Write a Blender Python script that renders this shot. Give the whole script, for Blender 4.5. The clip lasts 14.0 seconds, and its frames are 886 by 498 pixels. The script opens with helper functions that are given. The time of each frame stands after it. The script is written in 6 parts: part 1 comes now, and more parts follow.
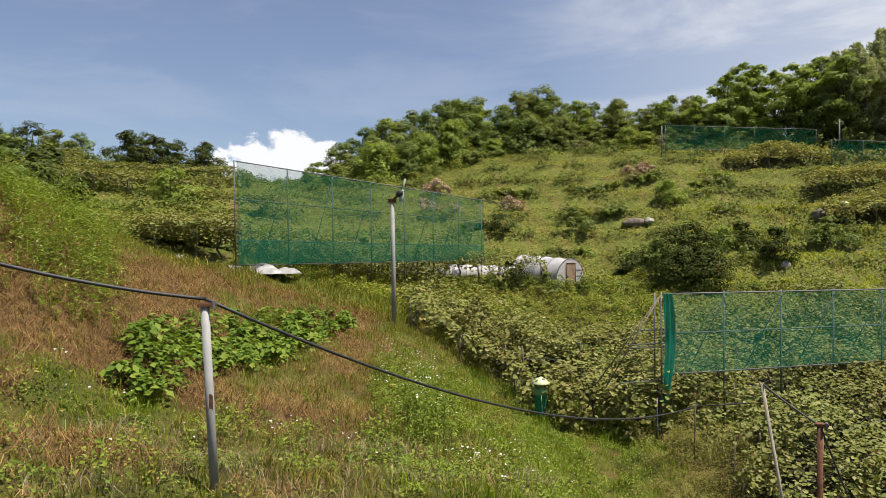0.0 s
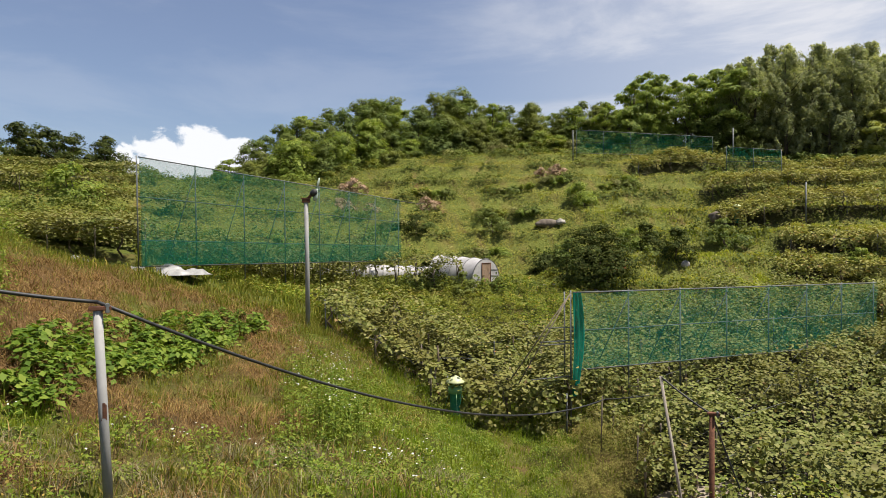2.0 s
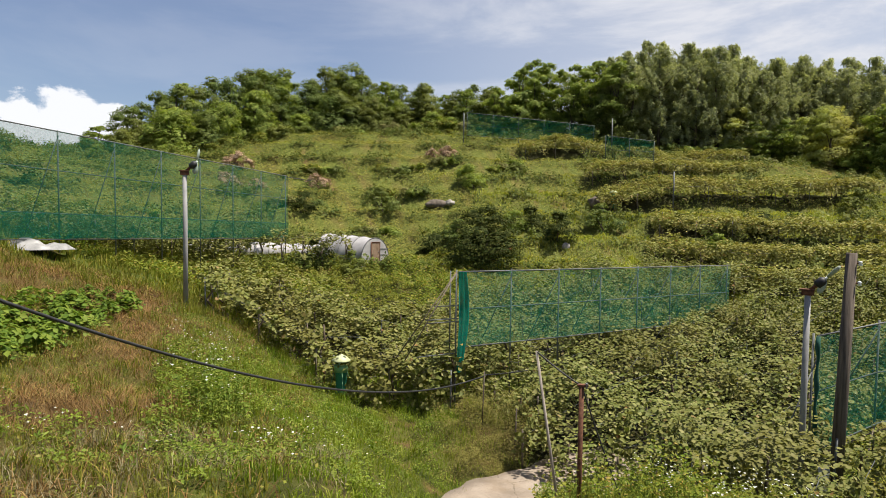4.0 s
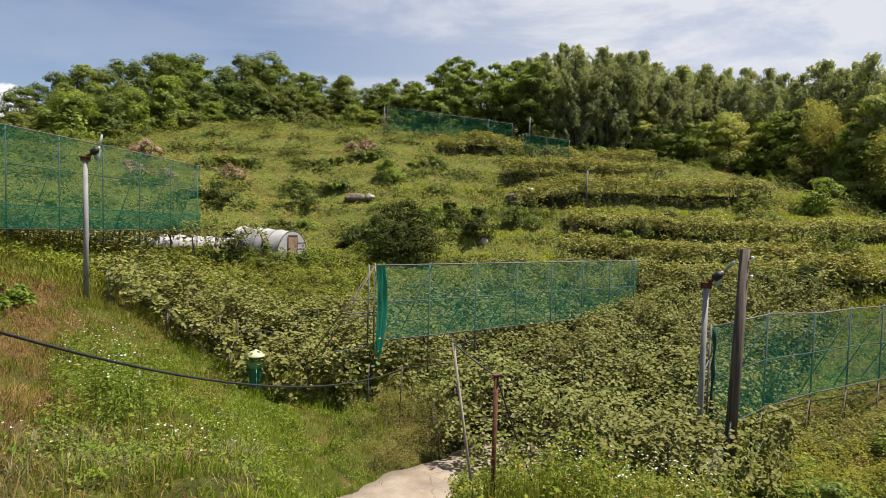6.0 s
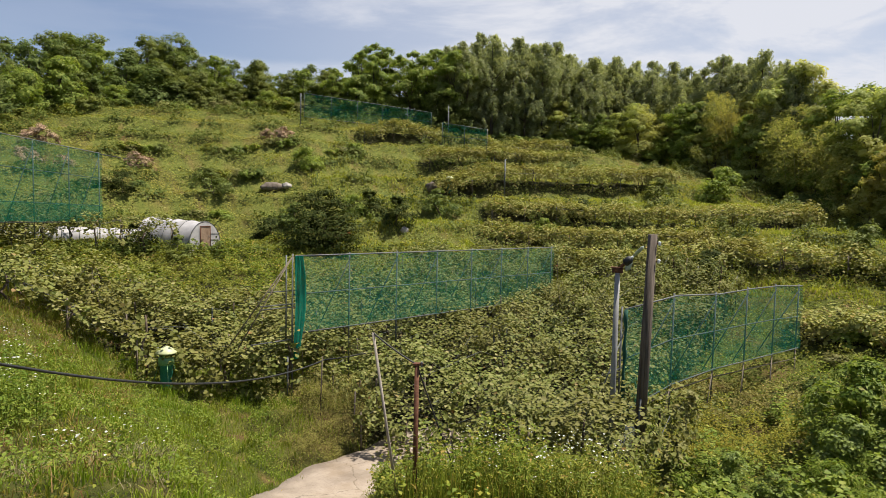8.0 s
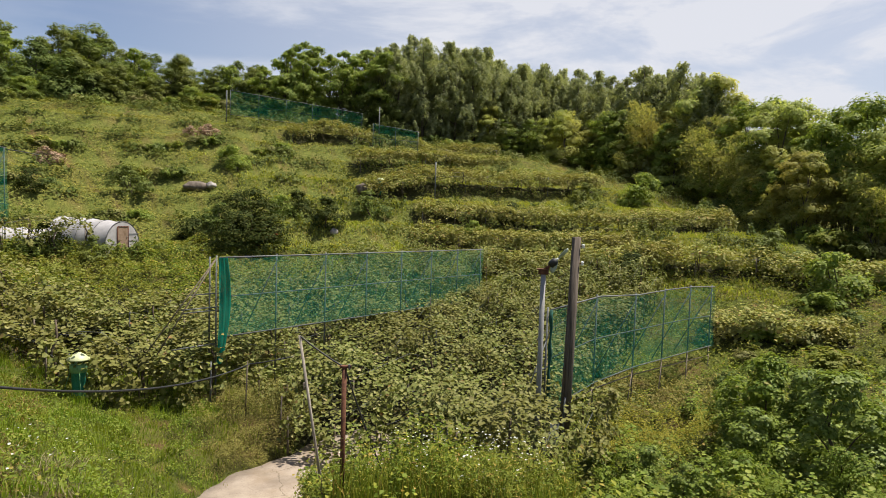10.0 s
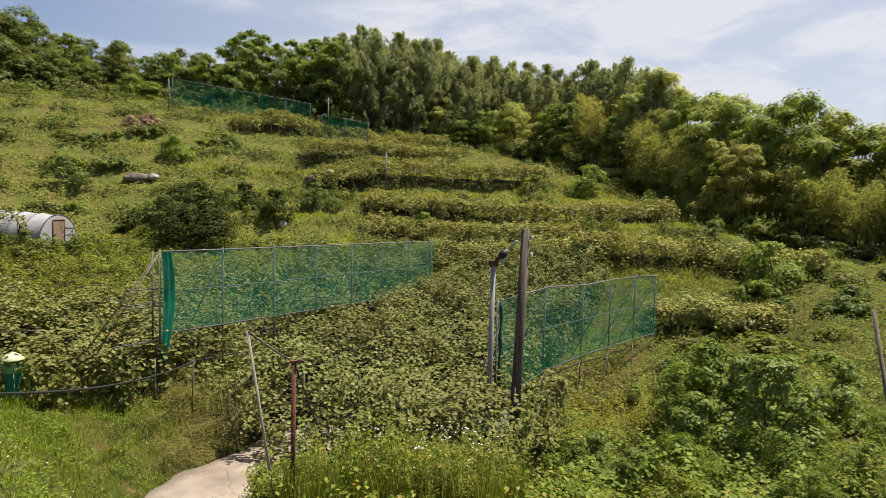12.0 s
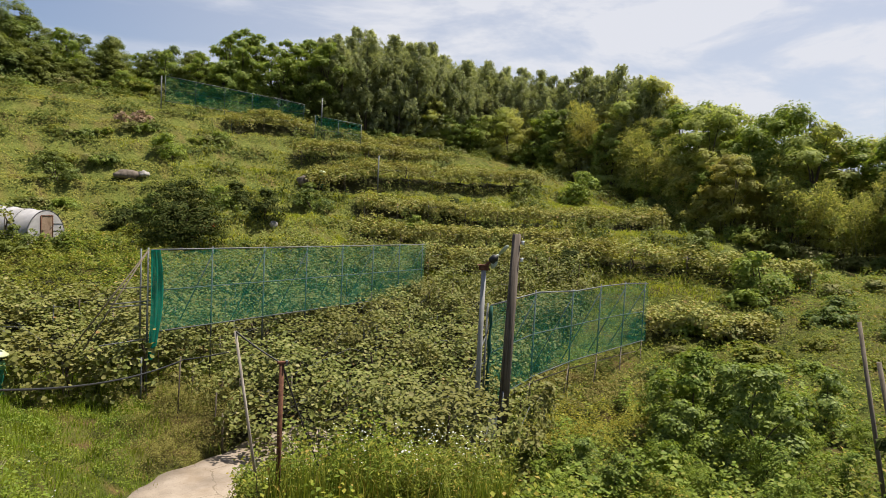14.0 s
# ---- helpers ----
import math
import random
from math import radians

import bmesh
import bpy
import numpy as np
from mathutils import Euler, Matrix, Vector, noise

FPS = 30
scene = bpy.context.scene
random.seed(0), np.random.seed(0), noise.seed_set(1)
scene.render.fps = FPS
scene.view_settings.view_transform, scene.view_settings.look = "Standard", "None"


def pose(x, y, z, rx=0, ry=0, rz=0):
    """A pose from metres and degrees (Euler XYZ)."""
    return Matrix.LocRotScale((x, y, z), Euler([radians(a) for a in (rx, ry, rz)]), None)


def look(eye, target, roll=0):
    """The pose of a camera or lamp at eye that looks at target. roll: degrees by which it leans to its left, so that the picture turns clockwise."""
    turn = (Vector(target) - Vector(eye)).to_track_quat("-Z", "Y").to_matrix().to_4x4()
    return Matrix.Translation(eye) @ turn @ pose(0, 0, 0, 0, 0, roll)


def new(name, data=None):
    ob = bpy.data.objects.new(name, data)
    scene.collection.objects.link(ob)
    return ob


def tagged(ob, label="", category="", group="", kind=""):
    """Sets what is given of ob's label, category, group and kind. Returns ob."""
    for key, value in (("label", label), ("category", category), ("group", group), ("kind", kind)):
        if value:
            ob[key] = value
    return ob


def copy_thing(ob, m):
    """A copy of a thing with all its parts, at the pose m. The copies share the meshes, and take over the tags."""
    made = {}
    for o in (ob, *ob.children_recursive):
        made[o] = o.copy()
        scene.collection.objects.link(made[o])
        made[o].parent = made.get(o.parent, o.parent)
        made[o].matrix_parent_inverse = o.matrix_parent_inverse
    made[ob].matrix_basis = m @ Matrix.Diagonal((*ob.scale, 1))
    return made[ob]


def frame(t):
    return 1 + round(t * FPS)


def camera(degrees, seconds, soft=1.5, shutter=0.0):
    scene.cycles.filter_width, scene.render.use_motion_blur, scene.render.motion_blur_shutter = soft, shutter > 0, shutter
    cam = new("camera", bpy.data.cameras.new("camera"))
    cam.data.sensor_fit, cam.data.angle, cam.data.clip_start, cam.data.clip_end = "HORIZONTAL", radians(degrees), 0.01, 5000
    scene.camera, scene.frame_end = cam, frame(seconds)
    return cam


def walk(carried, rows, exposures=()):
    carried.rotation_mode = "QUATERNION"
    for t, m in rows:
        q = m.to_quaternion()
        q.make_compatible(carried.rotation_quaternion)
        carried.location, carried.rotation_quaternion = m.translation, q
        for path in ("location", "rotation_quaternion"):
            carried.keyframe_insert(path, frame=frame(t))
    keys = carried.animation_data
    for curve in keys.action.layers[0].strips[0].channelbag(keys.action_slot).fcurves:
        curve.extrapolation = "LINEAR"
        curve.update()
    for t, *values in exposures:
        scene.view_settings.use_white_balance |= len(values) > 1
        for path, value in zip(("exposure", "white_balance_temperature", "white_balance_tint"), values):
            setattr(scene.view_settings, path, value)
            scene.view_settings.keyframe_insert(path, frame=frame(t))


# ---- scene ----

# ================= camera =================
EYE = 9.0
cam = camera(69.66, 14.0, 0.7)
ROWS = [
    (0.0, 0.000, 0.000, 0.000, -0.01, -1.22, 0.67),
    (0.5, 0.025, 0.003, 0.003, -1.66, -1.44, 0.53),
    (1.0, 0.046, 0.005, 0.004, -3.46, -1.19, 0.53),
    (1.5, 0.072, 0.001, 0.003, -4.89, -1.23, 0.50),
    (2.0, 0.099, -0.000, -0.005, -7.35, -1.27, 0.54),
    (2.5, 0.123, -0.007, -0.014, -9.54, -1.95, -0.05),
    (3.0, 0.164, -0.023, -0.021, -12.55, -2.66, -0.09),
    (5.5, 0.207, -0.081, -0.069, -21.97, -3.11, -1.76),
    (6.0, 0.224, -0.084, -0.086, -24.24, -3.36, -1.62),
    (6.5, 0.231, -0.064, -0.093, -26.76, -3.72, -2.07),
    (7.0, 0.236, -0.050, -0.101, -28.36, -4.37, -1.75),
    (7.5, 0.267, -0.048, -0.100, -30.05, -4.15, -1.52),
    (8.0, 0.288, -0.052, -0.089, -31.37, -4.18, -1.29),
    (8.5, 0.303, -0.065, -0.086, -32.55, -3.42, -0.84),
    (9.0, 0.308, -0.084, -0.091, -34.49, -3.59, -1.30),
    (11.5, 0.317, -0.137, -0.078, -40.87, -4.12, -1.74),
    (12.0, 0.321, -0.134, -0.070, -41.93, -4.44, -1.79),
    (12.5, 0.317, -0.132, -0.072, -42.07, -4.22, -1.71),
    (13.0, 0.323, -0.137, -0.075, -42.05, -4.10, -1.99),
    (13.5, 0.337, -0.151, -0.078, -42.30, -4.19, -2.28),
    (14.0, 0.331, -0.134, -0.066, -42.65, -4.10, -2.95),
]
walk(cam, [(t, pose(x, y, EYE + z, 90 + pitch, roll, yaw)) for t, x, y, z, yaw, pitch, roll in ROWS],
     [(0.0, 0.84), (14.0, 0.84)])

# ================= sky and sun =================
SUN_EL, SUN_AZ = 66.0, 112.0     # degrees; azimuth clockwise from +y


def make_sky():
    world = bpy.data.worlds.new("world")
    scene.world = world
    world.use_nodes = True
    nt = world.node_tree
    nt.nodes.clear()
    out = nt.nodes.new("ShaderNodeOutputWorld")
    bg = nt.nodes.new("ShaderNodeBackground")
    sky = nt.nodes.new("ShaderNodeTexSky")
    sky.sky_type, sky.sun_disc = "NISHITA", False
    sky.sun_elevation, sky.sun_rotation = radians(SUN_EL), radians(SUN_AZ)
    sky.altitude, sky.air_density, sky.dust_density, sky.ozone_density = 200, 1.0, 1.0, 3.0
    tc = nt.nodes.new("ShaderNodeTexCoord")

    def noise_of(scale, detail, stretch, rough=0.55, turn=(0, 0, 0)):
        mp = nt.nodes.new("ShaderNodeMapping")
        mp.inputs["Scale"].default_value = stretch
        mp.inputs["Rotation"].default_value = turn
        nt.links.new(tc.outputs["Generated"], mp.inputs["Vector"])
        n = nt.nodes.new("ShaderNodeTexNoise")
        n.inputs["Scale"].default_value, n.inputs["Detail"].default_value = scale, detail
        n.inputs["Roughness"].default_value = rough
        n.inputs["Distortion"].default_value = 0.3
        nt.links.new(mp.outputs["Vector"], n.inputs["Vector"])
        return n.outputs["Fac"]

    def ranged(value, a, b, lo=0.0, hi=1.0):
        m = nt.nodes.new("ShaderNodeMapRange")
        m.interpolation_type = "SMOOTHSTEP"
        m.inputs["From Min"].default_value, m.inputs["From Max"].default_value = a, b
        m.inputs["To Min"].default_value, m.inputs["To Max"].default_value = lo, hi
        nt.links.new(value, m.inputs["Value"])
        return m.outputs["Result"]

    def maths(op, a, b):
        m = nt.nodes.new("ShaderNodeMath")
        m.operation = op
        for k, v in ((0, a), (1, b)):
            if isinstance(v, (int, float)):
                m.inputs[k].default_value = v
            else:
                nt.links.new(v, m.inputs[k])
        return m.outputs[0]

    def toward(az, el):
        """1 in the direction given, less away from it."""
        a, e = radians(az), radians(el)
        d = nt.nodes.new("ShaderNodeVectorMath")
        d.operation = "DOT_PRODUCT"
        nt.links.new(tc.outputs["Generated"], d.inputs[0])
        d.inputs[1].default_value = (math.sin(a) * math.cos(e), math.cos(a) * math.cos(e), math.sin(e))
        return d.outputs["Value"]

    def mixed(fac, base, colour):
        m = nt.nodes.new("ShaderNodeMix")
        m.data_type = "RGBA"
        nt.links.new(fac, m.inputs["Factor"])
        nt.links.new(base, m.inputs["A"])
        m.inputs["B"].default_value = (*colour, 1)
        return m.outputs["Result"]

    # thin veil of high cloud, thicker toward the sun's side of the sky
    veil = noise_of(2.6, 8, (1.0, 1.4, 4.2), 0.58, (0.0, 0.45, 0.6))
    side = ranged(toward(62, 22), 0.55, 0.99)
    streak = maths("MULTIPLY", ranged(veil, 0.42, 0.66), maths("ADD", maths("MULTIPLY", side, 0.60), 0.13))
    haze = maths("MULTIPLY", side, 0.52)
    fac = maths("MINIMUM", maths("ADD", streak, haze), 0.93)
    lav = mixed(ranged(toward(0, 90), -0.2, -0.1, 0.15, 0.15), sky.outputs["Color"], (4.6, 4.2, 5.6))
    colour = mixed(fac, lav, (6.9, 7.0, 7.5))
    # one bank of cumulus low over the ridge
    puffs = noise_of(16.0, 6, (1.0, 1.0, 1.5), 0.6)
    shape = None
    for az, el, size in ((-13.2, 6.6, 2.9), (-10.6, 6.2, 2.4), (-16.4, 6.2, 2.5), (-18.6, 5.4, 2.0)):
        lump = ranged(maths("ADD", toward(az, el), maths("MULTIPLY", maths("SUBTRACT", puffs, 0.5), 0.0032)),
                      math.cos(radians(size)), math.cos(radians(size * 0.82)))
        shape = lump if shape is None else maths("MAXIMUM", shape, lump)
    colour = mixed(maths("MULTIPLY", shape, 0.96), colour, (8.7, 8.8, 9.1))
    nt.links.new(colour, bg.inputs["Color"])
    bg.inputs["Strength"].default_value = 0.064
    nt.links.new(bg.outputs["Background"], out.inputs["Surface"])


make_sky()
sun = new("sun", bpy.data.lights.new("sun", "SUN"))
sun.data.energy, sun.data.angle, sun.data.color = 4.8, radians(0.53), (1.0, 0.935, 0.84)
_a, _e = radians(SUN_AZ), radians(SUN_EL)
sun.matrix_world = look((math.sin(_a) * math.cos(_e) * 90, math.cos(_a) * math.cos(_e) * 90, math.sin(_e) * 90), (0, 0, 0))

# ================= materials =================


def node_material(name, build):
    m = bpy.data.materials.new(name)
    m.use_nodes = True
    nt = m.node_tree
    nt.nodes.clear()
    out = nt.nodes.new("ShaderNodeOutputMaterial")
    nt.links.new(build(nt), out.inputs["Surface"])
    return m


def n_noise(nt, scale, detail=5, rough=0.6, coord="position", distort=0.0, stretch=None):
    n = nt.nodes.new("ShaderNodeTexNoise")
    n.inputs["Scale"].default_value, n.inputs["Detail"].default_value = scale, detail
    n.inputs["Roughness"].default_value, n.inputs["Distortion"].default_value = rough, distort
    if coord == "position":
        v = nt.nodes.new("ShaderNodeNewGeometry").outputs["Position"]
    else:
        v = nt.nodes.new("ShaderNodeTexCoord").outputs["Object"]
    if stretch:
        mp = nt.nodes.new("ShaderNodeMapping")
        mp.inputs["Scale"].default_value = stretch
        nt.links.new(v, mp.inputs["Vector"])
        v = mp.outputs["Vector"]
    nt.links.new(v, n.inputs["Vector"])
    return n.outputs["Fac"]


def n_ramp(nt, value, stops):
    r = nt.nodes.new("ShaderNodeValToRGB")
    e = r.color_ramp.elements
    while len(e) < len(stops):
        e.new(0.5)
    for k, (p, c) in enumerate(stops):
        e[k].position, e[k].color = p, (*c, 1)
    nt.links.new(value, r.inputs["Fac"])
    return r.outputs["Color"]


def n_mix(nt, fac, a, b, mode="MIX"):
    m = nt.nodes.new("ShaderNodeMix")
    m.data_type, m.blend_type = "RGBA", mode
    for key, v in (("Factor", fac), ("A", a), ("B", b)):
        if isinstance(v, (int, float)):
            m.inputs[key].default_value = v
        elif isinstance(v, tuple):
            m.inputs[key].default_value = (*v, 1)
        else:
            nt.links.new(v, m.inputs[key])
    return m.outputs["Result"]


def n_bump(nt, height, strength, distance):
    b = nt.nodes.new("ShaderNodeBump")
    b.inputs["Strength"].default_value, b.inputs["Distance"].default_value = strength, distance
    nt.links.new(height, b.inputs["Height"])
    return b.outputs["Normal"]


def n_bsdf(nt, colour, rough=0.6, metal=0.0, normal=None, spec=0.4):
    p = nt.nodes.new("ShaderNodeBsdfPrincipled")
    if isinstance(colour, tuple):
        p.inputs["Base Color"].default_value = (*colour, 1)
    else:
        nt.links.new(colour, p.inputs["Base Color"])
    if isinstance(rough, (int, float)):
        p.inputs["Roughness"].default_value = rough
    else:
        nt.links.new(rough, p.inputs["Roughness"])
    p.inputs["Metallic"].default_value = metal
    p.inputs["Specular IOR Level"].default_value = spec
    if normal is not None:
        nt.links.new(normal, p.inputs["Normal"])
    return p


def leaf_material(name, stops, patch=None, patch_scale=0.25, rough=0.5, through_light=0.38, spec=0.12):
    """Leaves: colour by leaf, with broad patches of another tone; thin, so that some light comes through."""
    def build(nt):
        rnd = nt.nodes.new("ShaderNodeNewGeometry").outputs["Random Per Island"]
        col = n_ramp(nt, rnd, stops)
        if patch:
            f = n_ramp(nt, n_noise(nt, patch_scale, 4), [(0.42, (0, 0, 0)), (0.62, (1, 1, 1))])
            col = n_mix(nt, f, col, n_mix(nt, 0.75, col, patch))
        p = n_bsdf(nt, col, rough, spec=spec)
        t = nt.nodes.new("ShaderNodeBsdfTranslucent")
        nt.links.new(n_mix(nt, 1.0, col, (1.0, 1.0, 0.55), "MULTIPLY"), t.inputs["Color"])
        m = nt.nodes.new("ShaderNodeMixShader")
        m.inputs[0].default_value = through_light
        nt.links.new(p.outputs[0], m.inputs[1])
        nt.links.new(t.outputs[0], m.inputs[2])
        return m.outputs[0]
    return node_material(name, build)


def plain_material(name, a, b, scale=6.0, rough=0.6, metal=0.0, bump=0.0, spec=0.4, stretch=None, coord="object"):
    def build(nt):
        f = n_noise(nt, scale, 6, 0.65, coord, 0.2, stretch)
        col = n_ramp(nt, f, [(0.35, a), (0.65, b)])
        nor = n_bump(nt, n_noise(nt, scale * 4, 4, 0.6, coord, 0, stretch), bump, 0.01) if bump else None
        return n_bsdf(nt, col, rough, metal, nor, spec).outputs[0]
    return node_material(name, build)


M_kiwi = leaf_material("kiwi_leaf", [(0.0, (0.105, 0.130, 0.026)), (0.45, (0.170, 0.186, 0.042)), (0.88, (0.240, 0.232, 0.070)), (0.985, (0.300, 0.275, 0.110)), (1.0, (0.240, 0.120, 0.045))],
                       (0.15, 0.135, 0.035), 0.35, 0.6, 0.24, 0.18)
M_kiwi_green = leaf_material("green_kiwi_leaf", [(0.0, (0.095, 0.120, 0.025)), (0.45, (0.162, 0.184, 0.043)), (0.88, (0.232, 0.234, 0.072)), (0.985, (0.300, 0.278, 0.115)), (1.0, (0.240, 0.120, 0.045))],
                             (0.150, 0.136, 0.035), 0.35, 0.6, 0.26, 0.18)
# brighter copy of the kiwi leaf, with sunlight on the terrace rows in its colour
M_kiwi_sunlit = leaf_material("sunlit_kiwi_leaf", [(0.0, (0.150, 0.170, 0.036)), (0.45, (0.255, 0.262, 0.066)), (0.9, (0.350, 0.335, 0.105)), (1.0, (0.330, 0.200, 0.075))], (0.24, 0.21, 0.055), 0.35, 0.6, 0.3, 0.15)
M_weed = leaf_material("weed_leaf", [(0.0, (0.088, 0.135, 0.015)), (0.5, (0.166, 0.216, 0.024)), (0.9, (0.281, 0.284, 0.041)), (1.0, (0.422, 0.270, 0.081))],
                       (0.17, 0.17, 0.03), 0.22, 0.6, 0.35)
M_grass = leaf_material("grass_blade", [(0.0, (0.076, 0.118, 0.010)), (0.5, (0.158, 0.192, 0.016)), (0.85, (0.275, 0.260, 0.034)), (1.0, (0.440, 0.325, 0.090))],
                        (0.20, 0.20, 0.04), 0.5, 0.55, 0.4)
M_straw = leaf_material("dry_straw", [(0.0, (0.085, 0.043, 0.015)), (0.5, (0.240, 0.136, 0.046)), (0.9, (0.390, 0.262, 0.105)), (1.0, (0.170, 0.165, 0.040))],
                        (0.135, 0.082, 0.030), 0.6, 0.7, 0.15)
M_dryscrub = leaf_material("dry_scrub", [(0.0, (0.135, 0.112, 0.032)), (0.5, (0.205, 0.170, 0.052)), (1.0, (0.195, 0.195, 0.042))], (0.175, 0.165, 0.036), 0.8, 0.7, 0.25)
M_crop = leaf_material("crop_leaf", [(0.0, (0.062, 0.112, 0.012)), (0.6, (0.122, 0.188, 0.022)), (1.0, (0.205, 0.255, 0.036))], None, 1, 0.6, 0.35, 0.15)
M_tree = leaf_material("tree_leaf", [(0.0, (0.082, 0.124, 0.030)), (0.6, (0.140, 0.188, 0.046)), (1.0, (0.218, 0.258, 0.074))], (0.200, 0.212, 0.048), 0.12, 0.55, 0.42)
M_tree_light = leaf_material("light_tree_leaf", [(0.0, (0.140, 0.205, 0.036)), (0.6, (0.245, 0.310, 0.060)), (1.0, (0.360, 0.390, 0.095))], None, 1, 0.5, 0.52)
M_tree_dark = leaf_material("dark_shrub_leaf", [(0.0, (0.027, 0.044, 0.008)), (0.6, (0.057, 0.073, 0.014)), (1.0, (0.101, 0.107, 0.025))], None, 1, 0.7, 0.25, 0.1)
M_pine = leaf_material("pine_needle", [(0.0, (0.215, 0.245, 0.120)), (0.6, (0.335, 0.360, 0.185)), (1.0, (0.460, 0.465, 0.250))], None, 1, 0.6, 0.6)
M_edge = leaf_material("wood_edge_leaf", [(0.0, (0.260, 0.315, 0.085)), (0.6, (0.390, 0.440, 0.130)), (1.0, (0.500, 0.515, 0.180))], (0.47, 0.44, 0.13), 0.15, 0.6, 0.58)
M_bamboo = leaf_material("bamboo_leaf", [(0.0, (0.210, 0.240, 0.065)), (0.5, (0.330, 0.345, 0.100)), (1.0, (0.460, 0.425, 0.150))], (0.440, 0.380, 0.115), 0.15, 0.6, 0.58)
M_flower = plain_material("white_petal", (0.34, 0.35, 0.28), (0.50, 0.50, 0.42), 3, 0.7)
M_twig = leaf_material("bare_twig", [(0.0, (0.280, 0.186, 0.119)), (1.0, (0.525, 0.371, 0.252))], None, 1, 0.8, 0.0)
M_bark = plain_material("bark", (0.05, 0.038, 0.026), (0.12, 0.095, 0.07), 5, 0.9, 0, 0.6, 0.2, (1, 1, 0.25))
M_culm = plain_material("bamboo_culm", (0.16, 0.17, 0.05), (0.28, 0.26, 0.11), 3, 0.5)
M_vine = plain_material("vine_wood", (0.07, 0.05, 0.035), (0.15, 0.115, 0.085), 6, 0.9, 0, 0.5, 0.2)
M_galv = plain_material("galvanised_steel", (0.075, 0.08, 0.078), (0.15, 0.155, 0.15), 8, 0.6, 0.1, 0.1)
M_paintpole = plain_material("weathered_grey_pole", (0.20, 0.197, 0.19), (0.31, 0.302, 0.29), 4, 0.65, 0.0, 0.2, 0.3, (1, 1, 0.4))
M_rust = plain_material("rusty_steel", (0.065, 0.026, 0.014), (0.16, 0.068, 0.036), 9, 0.85, 0.2, 0.5)
M_black = plain_material("black_rubber", (0.012, 0.012, 0.013), (0.03, 0.03, 0.03), 9, 0.55)
M_woodpole = plain_material("weathered_pole", (0.06, 0.048, 0.038), (0.15, 0.12, 0.095), 7, 0.9, 0, 0.6, 0.2, (3, 3, 0.15))
M_greywood = plain_material("grey_wood", (0.20, 0.17, 0.14), (0.34, 0.30, 0.25), 8, 0.9, 0, 0.5, 0.2, (3, 3, 0.2))
M_whitebox = plain_material("pale_plastic", (0.55, 0.56, 0.55), (0.72, 0.72, 0.70), 3, 0.5)
M_film = plain_material("white_film", (0.30, 0.285, 0.275), (0.45, 0.43, 0.42), 1.2, 0.4, 0, 0.3)
M_sheet = plain_material("crumpled_white_sheet", (0.18, 0.177, 0.17), (0.31, 0.302, 0.29), 2.5, 0.45, 0, 0.4)
M_trapgreen = plain_material("green_mesh_fabric", (0.01, 0.13, 0.075), (0.02, 0.20, 0.12), 30, 0.65)
M_netroll = plain_material("rolled_dark_net", (0.006, 0.045, 0.03), (0.012, 0.08, 0.055), 14, 0.8)
M_traplight = plain_material("pale_green_plastic", (0.10, 0.26, 0.11), (0.18, 0.36, 0.17), 3, 0.45)
M_trapcap = plain_material("cream_plastic", (0.40, 0.43, 0.22), (0.50, 0.52, 0.30), 3, 0.5)
M_rock = plain_material("grey_rock", (0.20, 0.18, 0.16), (0.40, 0.37, 0.33), 3, 0.9, 0, 0.8, 0.2)
M_rockbrown = plain_material("brown_rock", (0.09, 0.07, 0.055), (0.20, 0.165, 0.13), 3, 0.9, 0, 0.8, 0.2)
M_terrace = leaf_material("terrace_grass", [(0.0, (0.26, 0.31, 0.036)), (0.5, (0.38, 0.43, 0.055)), (0.9, (0.49, 0.49, 0.090)), (1.0, (0.50, 0.41, 0.15))], (0.42, 0.39, 0.07), 0.3, 0.6, 0.4)
M_hill = leaf_material("hillside_leaf", [(0.0, (0.130, 0.162, 0.028)), (0.5, (0.195, 0.222, 0.042)), (0.92, (0.275, 0.285, 0.066)), (1.0, (0.340, 0.260, 0.100))], (0.27, 0.245, 0.052), 0.16, 0.6, 0.4, 0.1)
M_fresh = leaf_material("fresh_grass", [(0.0, (0.098, 0.168, 0.012)), (0.5, (0.178, 0.268, 0.020)), (0.88, (0.275, 0.345, 0.036)), (1.0, (0.37, 0.34, 0.10))], (0.235, 0.265, 0.026), 0.7, 0.5, 0.45)
M_olive = leaf_material("olive_scrub_leaf", [(0.0, (0.125, 0.145, 0.015)), (0.5, (0.235, 0.240, 0.025)), (1.0, (0.360, 0.320, 0.050))], (0.24, 0.20, 0.03), 0.8, 0.6, 0.35)
M_deadgrass = leaf_material("dead_grass_blade", [(0.0, (0.13, 0.11, 0.055)), (0.6, (0.22, 0.19, 0.10)), (1.0, (0.33, 0.29, 0.17))], None, 1, 0.8, 0.2)
M_blade = plain_material("pale_fan_blade", (0.27, 0.33, 0.27), (0.40, 0.45, 0.38), 3, 0.5)
M_door = plain_material("brown_door_sheet", (0.16, 0.10, 0.06), (0.30, 0.21, 0.14), 4, 0.7)
M_herb = leaf_material("herb_leaf", [(0.0, (0.068, 0.115, 0.014)), (0.5, (0.135, 0.200, 0.026)), (0.95, (0.250, 0.295, 0.050)), (1.0, (0.36, 0.30, 0.11))], (0.20, 0.25, 0.03), 0.6, 0.55, 0.38)
